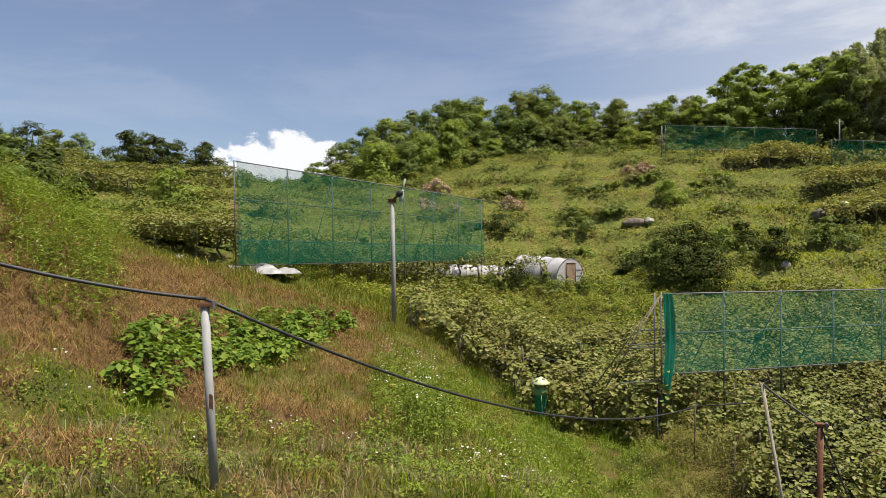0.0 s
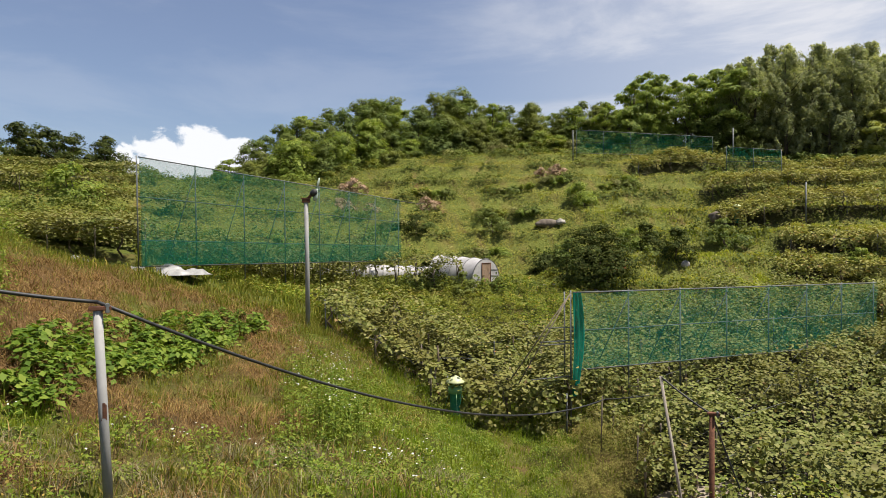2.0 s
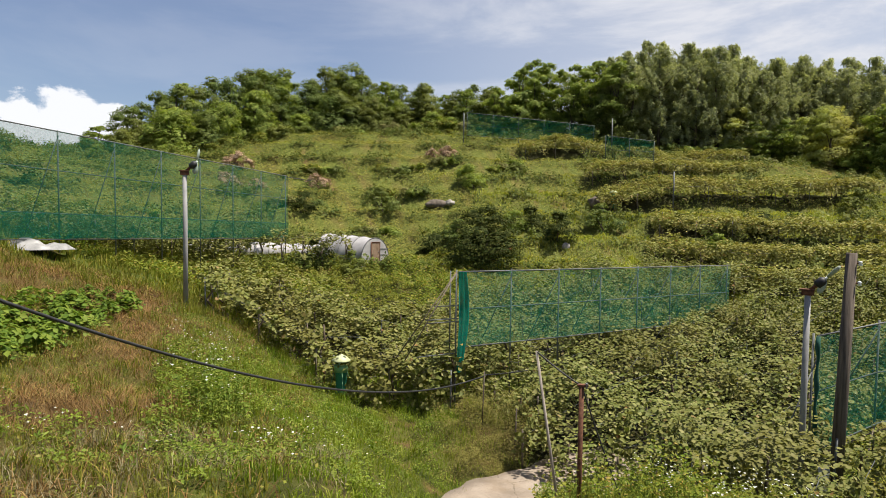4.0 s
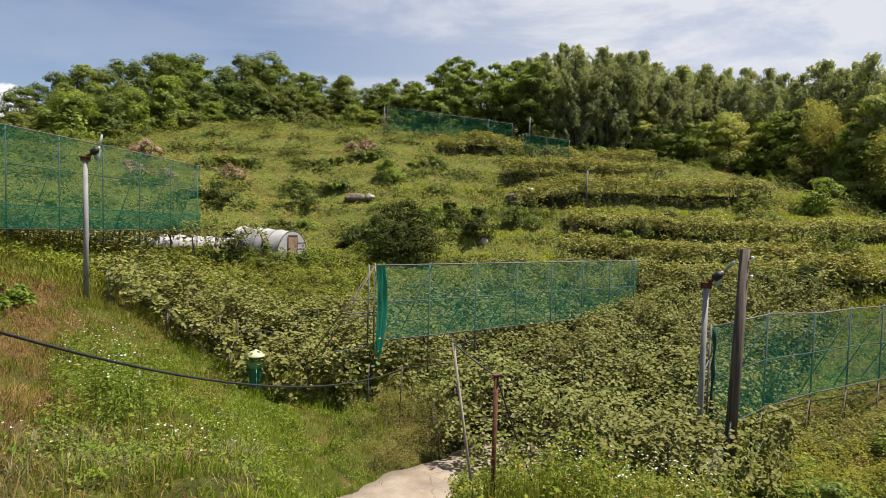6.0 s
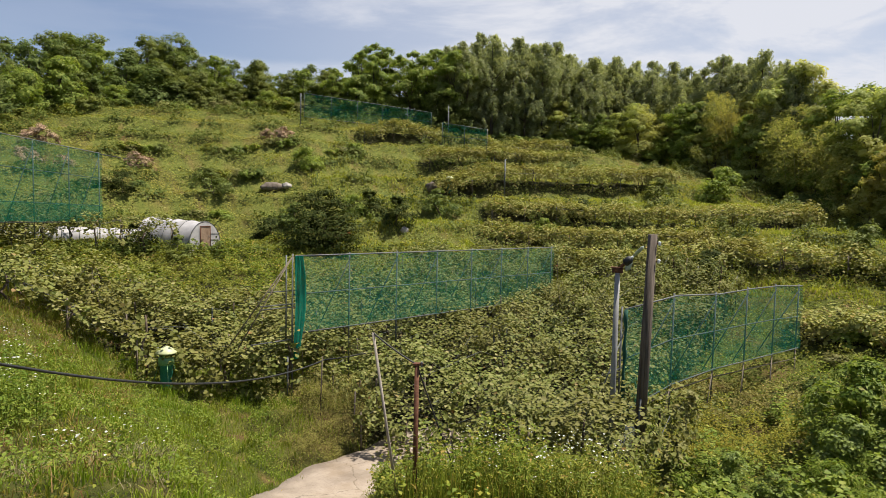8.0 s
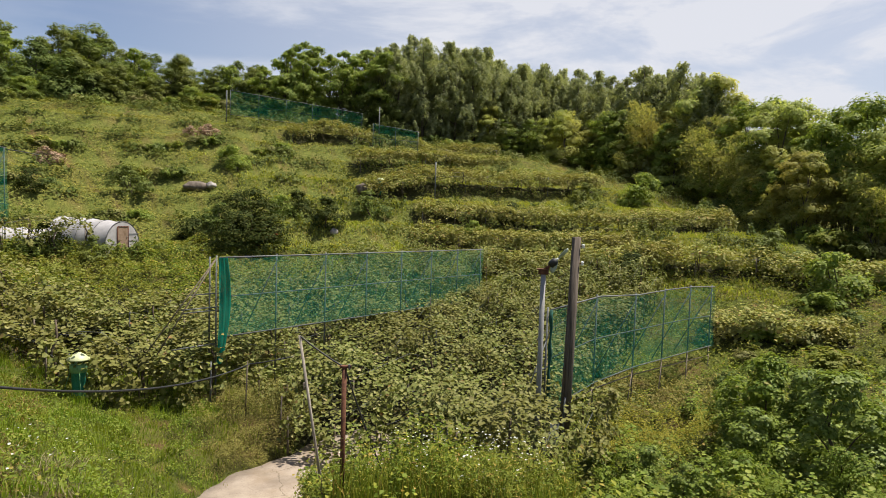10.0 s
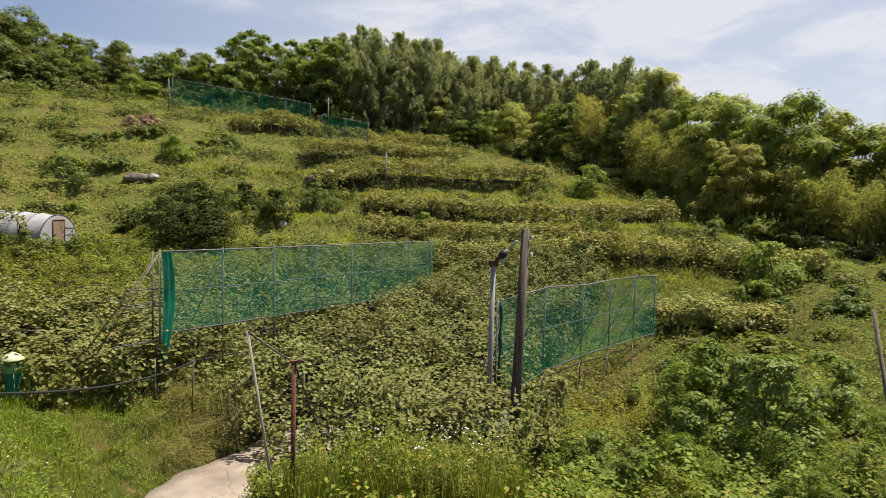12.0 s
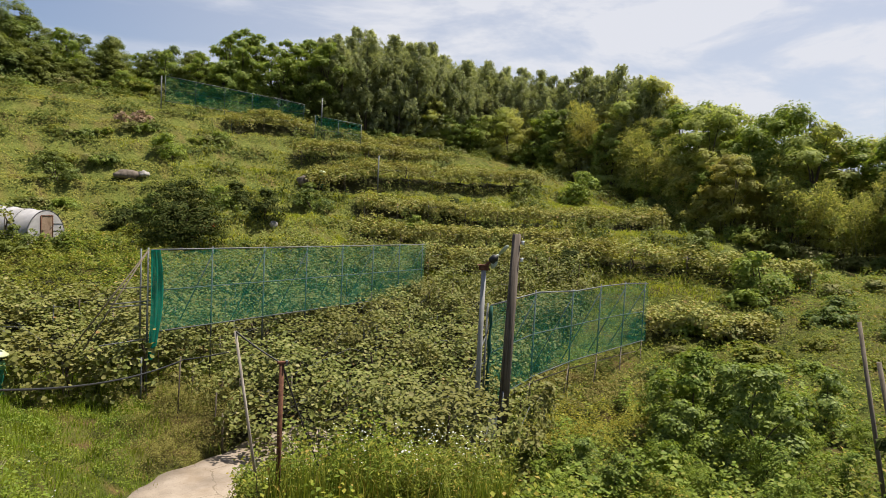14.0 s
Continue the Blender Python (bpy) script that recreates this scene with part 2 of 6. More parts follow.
M_gloss = leaf_material("glossy_leaf", [(0.0, (0.100, 0.145, 0.026)), (0.6, (0.190, 0.250, 0.046)), (1.0, (0.300, 0.345, 0.075))], None, 1, 0.5, 0.38, 0.2)
M_stake = plain_material("brown_grey_stake", (0.11, 0.09, 0.065), (0.20, 0.165, 0.125), 7, 0.9, 0, 0.6, 0.2, (3, 3, 0.2))
M_lip = leaf_material("terrace_lip_leaf", [(0.0, (0.060, 0.090, 0.016)), (0.6, (0.115, 0.150, 0.026)), (1.0, (0.205, 0.220, 0.045))], (0.14, 0.15, 0.03), 0.6, 0.6, 0.3)
M_drybank = leaf_material("dry_bank_grass", [(0.0, (0.15, 0.10, 0.035)), (0.5, (0.27, 0.19, 0.065)), (1.0, (0.30, 0.27, 0.07))], (0.25, 0.22, 0.05), 0.7, 0.7, 0.3)
M_red = leaf_material("reddish_leaf", [(0.0, (0.200, 0.062, 0.022)), (1.0, (0.350, 0.150, 0.055))], None, 1, 0.6, 0.3)


def net_material(name, thread, cover):
    """Woven shade net: threads with holes between them."""
    def build(nt):
        f = n_noise(nt, 0.9, 4, 0.6)
        fine = n_noise(nt, 14, 2, 0.5)
        d = nt.nodes.new("ShaderNodeBsdfDiffuse")
        col = n_mix(nt, f, tuple(0.8 * c for c in thread), tuple(min(1, 1.15 * c) for c in thread))
        nt.links.new(col, d.inputs["Color"])
        t = nt.nodes.new("ShaderNodeBsdfTranslucent")
        nt.links.new(col, t.inputs["Color"])
        both = nt.nodes.new("ShaderNodeMixShader")
        both.inputs[0].default_value = 0.45
        nt.links.new(d.outputs[0], both.inputs[1])
        nt.links.new(t.outputs[0], both.inputs[2])
        clear = nt.nodes.new("ShaderNodeBsdfTransparent")
        m = nt.nodes.new("ShaderNodeMixShader")
        c = nt.nodes.new("ShaderNodeMapRange")
        c.inputs["From Min"].default_value, c.inputs["From Max"].default_value = 0.3, 0.7
        c.inputs["To Min"].default_value, c.inputs["To Max"].default_value = cover - 0.07, cover + 0.07
        nt.links.new(fine, c.inputs["Value"])
        nt.links.new(c.outputs["Result"], m.inputs[0])
        nt.links.new(clear.outputs[0], m.inputs[1])
        nt.links.new(both.outputs[0], m.inputs[2])
        return m.outputs[0]
    return node_material(name, build)


M_net = net_material("green_shade_net", (0.016, 0.24, 0.155), 0.34)
M_net_sheer = net_material("sheer_green_shade_net", (0.012, 0.155, 0.092), 0.42)
M_net_fold = net_material("green_shade_net_folded", (0.012, 0.24, 0.17), 0.9)


def ground_material():
    def build(nt):
        big = n_noise(nt, 0.18, 5)
        mid = n_noise(nt, 1.6, 6, 0.65)
        green = n_ramp(nt, mid, [(0.3, (0.042, 0.056, 0.009)), (0.6, (0.092, 0.108, 0.016)), (0.8, (0.16, 0.155, 0.032))])
        earth = n_ramp(nt, mid, [(0.3, (0.10, 0.055, 0.028)), (0.7, (0.21, 0.125, 0.06))])
        f = n_ramp(nt, big, [(0.5, (0, 0, 0)), (0.68, (1, 1, 1))])
        col = n_mix(nt, f, green, n_mix(nt, 0.4, green, earth))
        upland = nt.nodes.new("ShaderNodeAttribute")
        upland.attribute_name = "upland"
        turf = n_ramp(nt, n_noise(nt, 2.2, 8, 0.7), [(0.3, (0.055, 0.068, 0.012)), (0.55, (0.115, 0.130, 0.024)), (0.75, (0.20, 0.185, 0.045))])
        col = n_mix(nt, upland.outputs["Fac"], col, turf)
        dry = nt.nodes.new("ShaderNodeAttribute")
        dry.attribute_name = "dryness"
        straw = n_ramp(nt, n_noise(nt, 3.5, 7, 0.7), [(0.3, (0.060, 0.034, 0.014)), (0.5, (0.145, 0.085, 0.035)), (0.72, (0.26, 0.165, 0.070))])
        col = n_mix(nt, dry.outputs["Fac"], col, straw)
        # near-black tone: shade under the vines painted into the ground, plus the mulch patch
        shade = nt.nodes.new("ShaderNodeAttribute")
        shade.attribute_name = "shade_and_mulch"
        dark_tone = n_ramp(nt, mid, [(0.3, (0.018, 0.020, 0.008)), (0.7, (0.048, 0.044, 0.018))])
        col = n_mix(nt, shade.outputs["Fac"], col, dark_tone)
        return n_bsdf(nt, col, 0.95, 0, n_bump(nt, n_noise(nt, 7, 8, 0.75), 1.0, 0.12), 0.15).outputs[0]
    return node_material("grassy_ground", build)


def road_material():
    def build(nt):
        mid = n_noise(nt, 1.1, 6, 0.65)
        fine = n_noise(nt, 22, 5, 0.7)
        col = n_ramp(nt, mid, [(0.3, (0.19, 0.152, 0.115)), (0.55, (0.29, 0.238, 0.185)), (0.75, (0.36, 0.305, 0.245))])
        col = n_mix(nt, n_ramp(nt, fine, [(0.55, (0, 0, 0)), (0.7, (1, 1, 1))]), col, (0.17, 0.13, 0.09))
        crack = nt.nodes.new("ShaderNodeTexVoronoi")
        crack.feature = "DISTANCE_TO_EDGE"
        crack.inputs["Scale"].default_value = 0.45
        warp = nt.nodes.new("ShaderNodeVectorMath")
        warp.operation = "ADD"
        nt.links.new(nt.nodes.new("ShaderNodeNewGeometry").outputs["Position"], warp.inputs[0])
        nt.links.new(n_mix(nt, 1.0, n_noise(nt, 2.5, 6), (0.6, 0.6, 0.6), "MULTIPLY"), warp.inputs[1])
        nt.links.new(warp.outputs[0], crack.inputs["Vector"])
        line = n_ramp(nt, crack.outputs["Distance"], [(0.002, (0.25, 0.25, 0.25)), (0.009, (1, 1, 1))])
        col = n_mix(nt, line, (0.10, 0.08, 0.055), col)
        dust = n_ramp(nt, n_noise(nt, 0.7, 4), [(0.5, (0, 0, 0)), (0.7, (1, 1, 1))])
        col = n_mix(nt, dust, col, n_mix(nt, 0.5, col, (0.20, 0.14, 0.08)))
        return n_bsdf(nt, col, 0.9, 0, n_bump(nt, fine, 0.5, 0.02), 0.2).outputs[0]
    return node_material("worn_concrete", build)


M_ground, M_road = ground_material(), road_material()

# ================= terrain =================
# Heights over the valley along rays from the lookout: bearing in degrees, then the height at each distance, relative to the eye.
STATIONS = np.array([0, 4, 8, 12, 16, 20, 24, 30, 37, 45, 55, 68, 85], float)
SLOPES = {}
SLOPES[-60] = [-1.6, -2.0, -2.2, -1.6, 0.5, 2.6, 3.4, 3.8, 4.0, 4.6, 6.5, 9.5, 11.5]
SLOPES[-40] = [-1.6, -2.2, -2.6, -2.4, -0.4, 1.5, 2.4, 2.8, 3.0, 3.5, 5.2, 8.2, 10.0]
SLOPES[-33] = [-1.6, -2.3, -2.8, -2.9, -0.9, 0.9, 1.3, 1.4, 1.8, 2.8, 4.8, 7.6, 9.0]
SLOPES[-25] = [-1.6, -2.4, -3.1, -3.3, -2.3, -1.2, -0.5, -0.6, 0.3, 1.8, 4.0, 6.4, 8.0]
SLOPES[-17] = [-1.6, -2.4, -3.2, -3.6, -3.5, -3.0, -2.0, -1.3, -0.8, 0.6, 3.0, 5.3, 7.0]
SLOPES[-4] = [-1.6, -2.4, -3.3, -4.1, -4.3, -3.9, -3.3, -3.5, -3.5, -2.7, 2.0, 6.2, 8.3]
SLOPES[5] = [-1.6, -2.4, -3.4, -4.3, -5.0, -5.9, -6.0, -5.6, -4.5, -3.0, 1.8, 7.4, 10.6]
SLOPES[11] = [-1.6, -2.5, -3.6, -4.8, -5.9, -6.6, -6.8, -6.4, -4.7, -3.0, 1.8, 7.9, 11.9]
SLOPES[15] = [-1.6, -2.6, -4.1, -5.8, -7.2, -7.0, -6.8, -6.6, -4.8, -3.0, 1.8, 8.1, 12.4]
SLOPES[20] = [-1.6, -2.6, -4.2, -5.9, -7.3, -7.0, -6.7, -6.7, -4.9, -3.0, 1.7, 8.0, 12.0]
SLOPES[30] = [-1.6, -2.6, -4.3, -6.2, -7.3, -7.4, -7.2, -6.9, -5.8, -3.2, 1.0, 7.0, 9.6]
SLOPES[45] = [-1.6, -2.6, -4.3, -6.2, -7.4, -7.7, -7.4, -6.9, -5.8, -3.6, 0.2, 5.2, 7.6]
SLOPES[60] = [-1.6, -2.6, -4.5, -6.0, -7.2, -7.6, -7.4, -6.9, -4.9, -2.4, -0.4, 1.4, 3.5]
SLOPES[75] = [-1.6, -2.6, -4.2, -5.3, -5.9, -6.1, -5.9, -5.4, -4.4, -3.2, -2.2, -1.2, 0.5]
SLOPES[100] = [-1.6, -2.4, -3.2, -4.0, -4.5, -4.8, -4.8, -4.6, -4.0, -3.4, -2.6, -2.0, -1.0]
SLOPES[150] = [-1.6, -1.8, -2.0, -2.0, -2.0, -2.0, -1.8, -1.5, -1.0, -0.5, 0.5, 2.0, 3.0]
SLOPES[300] = SLOPES[-60]
SLOPES[240] = SLOPES[150]
BEARINGS = np.array(sorted(SLOPES), float)
HEIGHTS = np.array([SLOPES[int(b)] for b in BEARINGS])


def waves(x, y, scale, seed):
    """Soft unevenness from a few crossing waves, about -1 to 1."""
    rs = np.random.RandomState(seed)
    out = 0
    for k in range(7):
        a, f, p = rs.uniform(0, 6.283), rs.uniform(0.6, 1.7) / scale, rs.uniform(0, 6.283)
        out = out + np.sin((x * np.cos(a) + y * np.sin(a)) * f * 6.283 + p) / 2.6
    return out


def slope(x, y):
    r = np.hypot(x, y)
    b = np.degrees(np.arctan2(x, y))
    b = np.where(b < -60, b + 360, b)
    i = np.clip(np.searchsorted(BEARINGS, b, "right") - 1, 0, len(BEARINGS) - 2)
    u = np.clip((b - BEARINGS[i]) / (BEARINGS[i + 1] - BEARINGS[i]), 0, 1)
    q = np.minimum(r, 84.9)
    j = np.clip(np.searchsorted(STATIONS, q, "right") - 1, 0, len(STATIONS) - 2)
    v = (q - STATIONS[j]) / (STATIONS[j + 1] - STATIONS[j])
    h = HEIGHTS
    z = (h[i, j] * (1 - u) + h[i + 1, j] * u) * (1 - v) + (h[i, j + 1] * (1 - u) + h[i + 1, j + 1] * u) * v
    z = z + 0.16 * np.clip(r - 82, 0, 30) * np.clip((b - 8) / 14, 0, 1) * np.clip((110 - b) / 20, 0, 1)
    far = np.clip((r - 116) / 200, 0, 1)
    return z * (1 - far) + (-12) * far


STEP = 1.75


def terrace(z, r):
    """Stone-free earth terraces on the upper hillside."""
    u = z / STEP
    k = np.floor(u)
    f = u - k
    s = np.clip((f - 0.62) / 0.38, 0, 1)
    flat = STEP * (k + 0.22 * f + 0.78 * s * s * (3 - 2 * s))
    w = np.clip((r - 40) / 8, 0, 1) * np.clip((92 - r) / 10, 0, 1)
    return z * (1 - 0.85 * w) + flat * 0.85 * w


def smooth_slope(x, y):
    r = np.hypot(x, y)
    d = 0.35 + 0.035 * r
    z = 0
    for a in range(6):
        z = z + slope(x + d * np.cos(a * 1.0472), y + d * np.sin(a * 1.0472))
    return (z + 2 * slope(x, y)) / 8 + 0.35 * waves(x, y, 22, 3) * np.clip((r - 38) / 10, 0, 1)


def terrace_phase(x, y):
    """0 to 1 through each terrace: flat up to 0.62, then its bank, whose lip is at 1."""
    u = smooth_slope(x, y) / STEP
    return u - np.floor(u)


def ground(x, y):
    """Height of the ground, in world metres."""
    x, y = np.asarray(x, float), np.asarray(y, float)
    r = np.hypot(x, y)
    z = terrace(smooth_slope(x, y), r)
    z = z + 0.09 * waves(x, y, 3.1, 5) * np.clip(r / 10, 0, 1) + 0.05 * waves(x, y, 1.1, 6)
    # level strip cut for the concrete lane
    off, lane = lane_at(x, y)
    w = np.clip((2.3 - off) / 1.0, 0, 1)
    w = w * w * (3 - 2 * w)
    return EYE + z * (1 - w) + lane * w


# centre line of the lane, from under the lookout to the vines: x, y, height relative to the eye
LANE = np.array([(4.4, 6.8, -4.6), (4.2, 8.8, -5.3), (4.2, 11.2, -6.1), (4.9, 13.4, -7.05), (6.7, 15.0, -7.45), (9.5, 16.1, -7.55), (11.5, 16.6, -7.55)])
_s = np.linspace(0, 6, 61)
_k = np.minimum(_s.astype(int), 5)
_f = (_s - _k)[:, None]
_p = LANE[np.clip(_k - 1, 0, 6)], LANE[_k], LANE[_k + 1], LANE[np.clip(_k + 2, 0, 6)]
LANE_LINE = 0.5 * (2 * _p[1] + (_p[2] - _p[0]) * _f + (2 * _p[0] - 5 * _p[1] + 4 * _p[2] - _p[3]) * _f ** 2 + (3 * _p[1] - _p[0] - 3 * _p[2] + _p[3]) * _f ** 3)


def lane_at(x, y):
    """Distance from the lane's centre line, and the lane's height there."""
    x, y = np.asarray(x, float), np.asarray(y, float)
    best, high = np.full(x.shape, 1e9), np.zeros(x.shape)
    near = np.hypot(x - 6, y - 11) < 14
    if near.any():
        for a, b in zip(LANE_LINE[:-1], LANE_LINE[1:]):
            d = b - a
            t = np.clip(((x - a[0]) * d[0] + (y - a[1]) * d[1]) / (d[0] ** 2 + d[1] ** 2), 0, 1)
            off = np.hypot(x - a[0] - t * d[0], y - a[1] - t * d[1])
            high = np.where(off < best, a[2] + t * d[2], high)
            best = np.minimum(off, best)
    return best, high


def gz(x, y):
    return float(ground(x, y))


def at(bearing, distance):
    """Plan position from bearing (degrees right of +y) and distance."""
    b = radians(bearing)
    return distance * math.sin(b), distance * math.cos(b)


def mesh_from(name, verts, faces, material, smooth=False):
    me = bpy.data.meshes.new(name)
    verts = np.asarray(verts, np.float32)
    faces = np.asarray(faces, np.int32)
    n, k = faces.shape
    me.vertices.add(len(verts))
    me.vertices.foreach_set("co", verts.ravel())
    me.loops.add(n * k)
    me.loops.foreach_set("vertex_index", faces.ravel())
    me.polygons.add(n)
    me.polygons.foreach_set("loop_start", np.arange(0, n * k, k, dtype=np.int32))
    if smooth:
        me.polygons.foreach_set("use_smooth", np.ones(n, bool))
    me.update(calc_edges=True)
    if material:
        me.materials.append(material)
    return me


def plan(x, y):
    return np.hypot(x, y), np.degrees(np.arctan2(x, y))


def straw_amount(x, y):
    """How dry and strawy the cover is, 0 to 1: the cut bank to the west and mown patches below it."""
    r, b = plan(x, y)
    bank = np.clip((-17.5 - b) / 4, 0, 1) * np.clip((r - 13.1 - 0.6 * waves(x, y, 2.6, 33)) / 1.1, 0, 1) * np.clip((24.5 - r) / 4, 0, 1)
    patch = np.exp(-((x + 3.4) ** 2 / 3.0 + (y - 13.0) ** 2 / 2.0)) + 0.8 * np.exp(-((x + 2.6) ** 2 / 0.7 + (y - 17.5) ** 2 / 8)) + 0.8 * np.exp(-((x + 5.4) ** 2 / 5 + (y - 9.0) ** 2 / 1.0)) + 0.7 * np.exp(-((x + 1.6) ** 2 / 0.5 + (y - 14.2) ** 2 / 3))
    path = 0.75 * np.exp(-((b + 9) ** 2 / 30 + (r - 23) ** 2 / 12))
    crest = 0.9 * np.exp(-((b + 18.5) ** 2 / 22 + (r - 24.5) ** 2 / 9))
    return np.clip(1.35 * bank + crest + patch + path + 0.32 * waves(x, y, 2.2, 31) + 0.24 * waves(x, y, 0.9, 32) - 0.04, 0, 1)


# vine rows on the upper terraces: bearing and distance of both ends, width
UP = [(42, 43.5, 56, 42.3, 2.4), (56, 42.3, 73, 41.2, 2.2), (36.0, 48.0, 54, 48.0, 2.4), (36.0, 51.6, 61.8, 54.5, 2.4), (31.5, 55.2, 51, 62.0, 2.4), (30.2, 60.0, 43, 65.5, 2.4), (33.5, 65.5, 42, 70.0, 2.2), (24.5, 65.5, 32, 68, 2.4), (61.5, 33.5, 70.5, 32.6, 2.4)]


def row_gap(x, y):
    """Distance outside the nearest of those rows; negative under it."""
    out = np.full(np.shape(x), 1e9)
    for b0, r0, b1, r1, w in UP:
        (ax, ay), (bx, by) = at(b0, r0), at(b1, r1)
        dx, dy = bx - ax, by - ay
        f = np.clip(((x - ax) * dx + (y - ay) * dy) / (dx * dx + dy * dy), 0, 1)
        out = np.minimum(out, np.hypot(x - ax - f * dx, y - ay - f * dy) - w / 2)
    return out


def shade_mulch_amount(x, y):
    """Where the ground is painted dark for the vines' shade, and on one mulch patch."""
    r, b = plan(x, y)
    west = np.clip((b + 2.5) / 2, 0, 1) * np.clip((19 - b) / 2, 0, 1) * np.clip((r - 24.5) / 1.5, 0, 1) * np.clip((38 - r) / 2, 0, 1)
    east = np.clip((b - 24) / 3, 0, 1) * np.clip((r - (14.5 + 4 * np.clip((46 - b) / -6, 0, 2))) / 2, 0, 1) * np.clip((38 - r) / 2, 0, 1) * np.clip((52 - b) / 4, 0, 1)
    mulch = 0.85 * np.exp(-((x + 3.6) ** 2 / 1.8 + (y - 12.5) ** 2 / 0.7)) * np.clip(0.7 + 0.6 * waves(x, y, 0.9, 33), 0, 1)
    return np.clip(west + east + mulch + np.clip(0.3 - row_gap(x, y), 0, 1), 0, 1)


def build_ground():
    az = np.concatenate([np.arange(-48, 100, 0.5), np.arange(100, 312, 4.0)])
    rr = np.concatenate([[0.0], np.geomspace(0.6, 110, 250), np.geomspace(130, 3500, 22)])
    A, R = np.meshgrid(np.radians(az), rr, indexing="ij")
    X, Y = R * np.sin(A), R * np.cos(A)
    V = np.stack([X, Y, ground(X, Y)], -1).reshape(-1, 3)
    na, nr = len(az), len(rr)
    i, j = np.meshgrid(np.arange(na), np.arange(nr - 1), indexing="ij")
    i2 = (i + 1) % na
    F = np.stack([i * nr + j, i2 * nr + j, i2 * nr + j + 1, i * nr + j + 1], -1).reshape(-1, 4)[:, ::-1]
    me = mesh_from("ground", V, F, M_ground, True)
    for key, f in (("dryness", straw_amount), ("shade_and_mulch", shade_mulch_amount), ("upland", lambda x, y: np.clip((np.hypot(x, y) - 37) / 5, 0, 1))):
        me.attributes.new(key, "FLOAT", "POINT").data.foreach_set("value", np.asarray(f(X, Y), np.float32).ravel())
    ob = new("ground", me)
    return tagged(ob, "grassy hillside with earth terraces and a valley lane", "ground", kind="structure")


def build_road():
    """Concrete lane, a slab with ragged edges."""
    L = LANE_LINE
    d = np.gradient(L[:, :2], axis=0)
    d /= np.linalg.norm(d, axis=1, keepdims=True)
    side = np.stack([-d[:, 1], d[:, 0]], -1)
    n = len(L)
    t = np.arange(n) * 0.3
    cols = []
    for s, z in ((-1.33, -0.10), (-1.28, 0.03), (-0.6, 0.06), (0.1, 0.07), (0.8, 0.06), (1.28, 0.03), (1.33, -0.10)):
        e = s + (0.10 * np.sin(t * 2.1 + s) + 0.06 * np.sin(t * 5.3)) * (abs(s) > 1.2)
        cols.append(np.concatenate([L[:, :2] + e[:, None] * side, EYE + L[:, 2:] + z + 0.03], 1))
    V = np.stack(cols, 1).reshape(-1, 3)
    m = len(cols)
    F = [(a * m + b, a * m + b + 1, (a + 1) * m + b + 1, (a + 1) * m + b) for a in range(n - 1) for b in range(m - 1)]
    ob = new("road", mesh_from("road", V, np.array(F)[:, ::-1], M_road))
    return tagged(ob, "narrow worn concrete farm lane, dusty and cracked", "road", kind="structure")


build_ground()
build_road()

# ================= helpers for things =================


def thing(name, x, y, z, label, category, group="", turn=0.0, kind=""):
    ob = new(name)
    ob.empty_display_size = 0.2
    ob.matrix_basis = pose(x, y, z, 0, 0, turn)
    return tagged(ob, label, category, group, kind)


def part(name, me, parent, label="", kind=""):
    """A mesh as one part under its thing. Vertices are in the thing's own space."""
    ob = new(name, me)
    ob.parent = parent
    return tagged(ob, label, kind=kind)


def bm_mesh(name, bm, material, smooth=False):
    me = bpy.data.meshes.new(name)
    bm.normal_update()
    bm.to_mesh(me)
    bm.free()
    me.materials.append(material)
    if smooth:
        me.polygons.foreach_set("use_smooth", np.ones(len(me.polygons), bool))
    return me


def tube(name, points, radii, material, sides=8, smooth=True):
    """A round bar or limb along points, capped; radii: one number or one per point."""
    P = [Vector(p) for p in points]
    if isinstance(radii, (int, float)):
        radii = [radii] * len(P)
    V, F = [], []
    side = None
    for k, p in enumerate(P):
        d = (P[min(k + 1, len(P) - 1)] - P[max(k - 1, 0)]).normalized()
        if side is None:
            side = d.orthogonal().normalized()
        side = (side - d * side.dot(d)).normalized()
        up = d.cross(side)
        for s in range(sides):
            a = 6.28319 * s / sides
            V.append(p + (side * math.cos(a) + up * math.sin(a)) * radii[k])
    for k in range(len(P) - 1):
        for s in range(sides):
            s2 = (s + 1) % sides
            F.append((k * sides + s, k * sides + s2, (k + 1) * sides + s2, (k + 1) * sides + s))
    me = bpy.data.meshes.new(name)
    F.append(tuple(range(sides))[::-1])
    F.append(tuple((len(P) - 1) * sides + s for s in range(sides)))
    me.from_pydata([tuple(v) for v in V], [], F)
    me.materials.append(material)
    if smooth:
        me.polygons.foreach_set("use_smooth", np.array([len(p.vertices) == 4 for p in me.polygons]))
    me.update()
    return me


def box_mesh(name, size, centre, material, bevel=0.01):
    bm = bmesh.new()
    bmesh.ops.create_cube(bm, size=1.0)
    for v in bm.verts:
        v.co = Vector((v.co.x * size[0] + centre[0], v.co.y * size[1] + centre[1], v.co.z * size[2] + centre[2]))
    if bevel:
        bmesh.ops.bevel(bm, geom=bm.edges[:], offset=bevel, segments=2, affect="EDGES")
    return bm_mesh(name, bm, material)


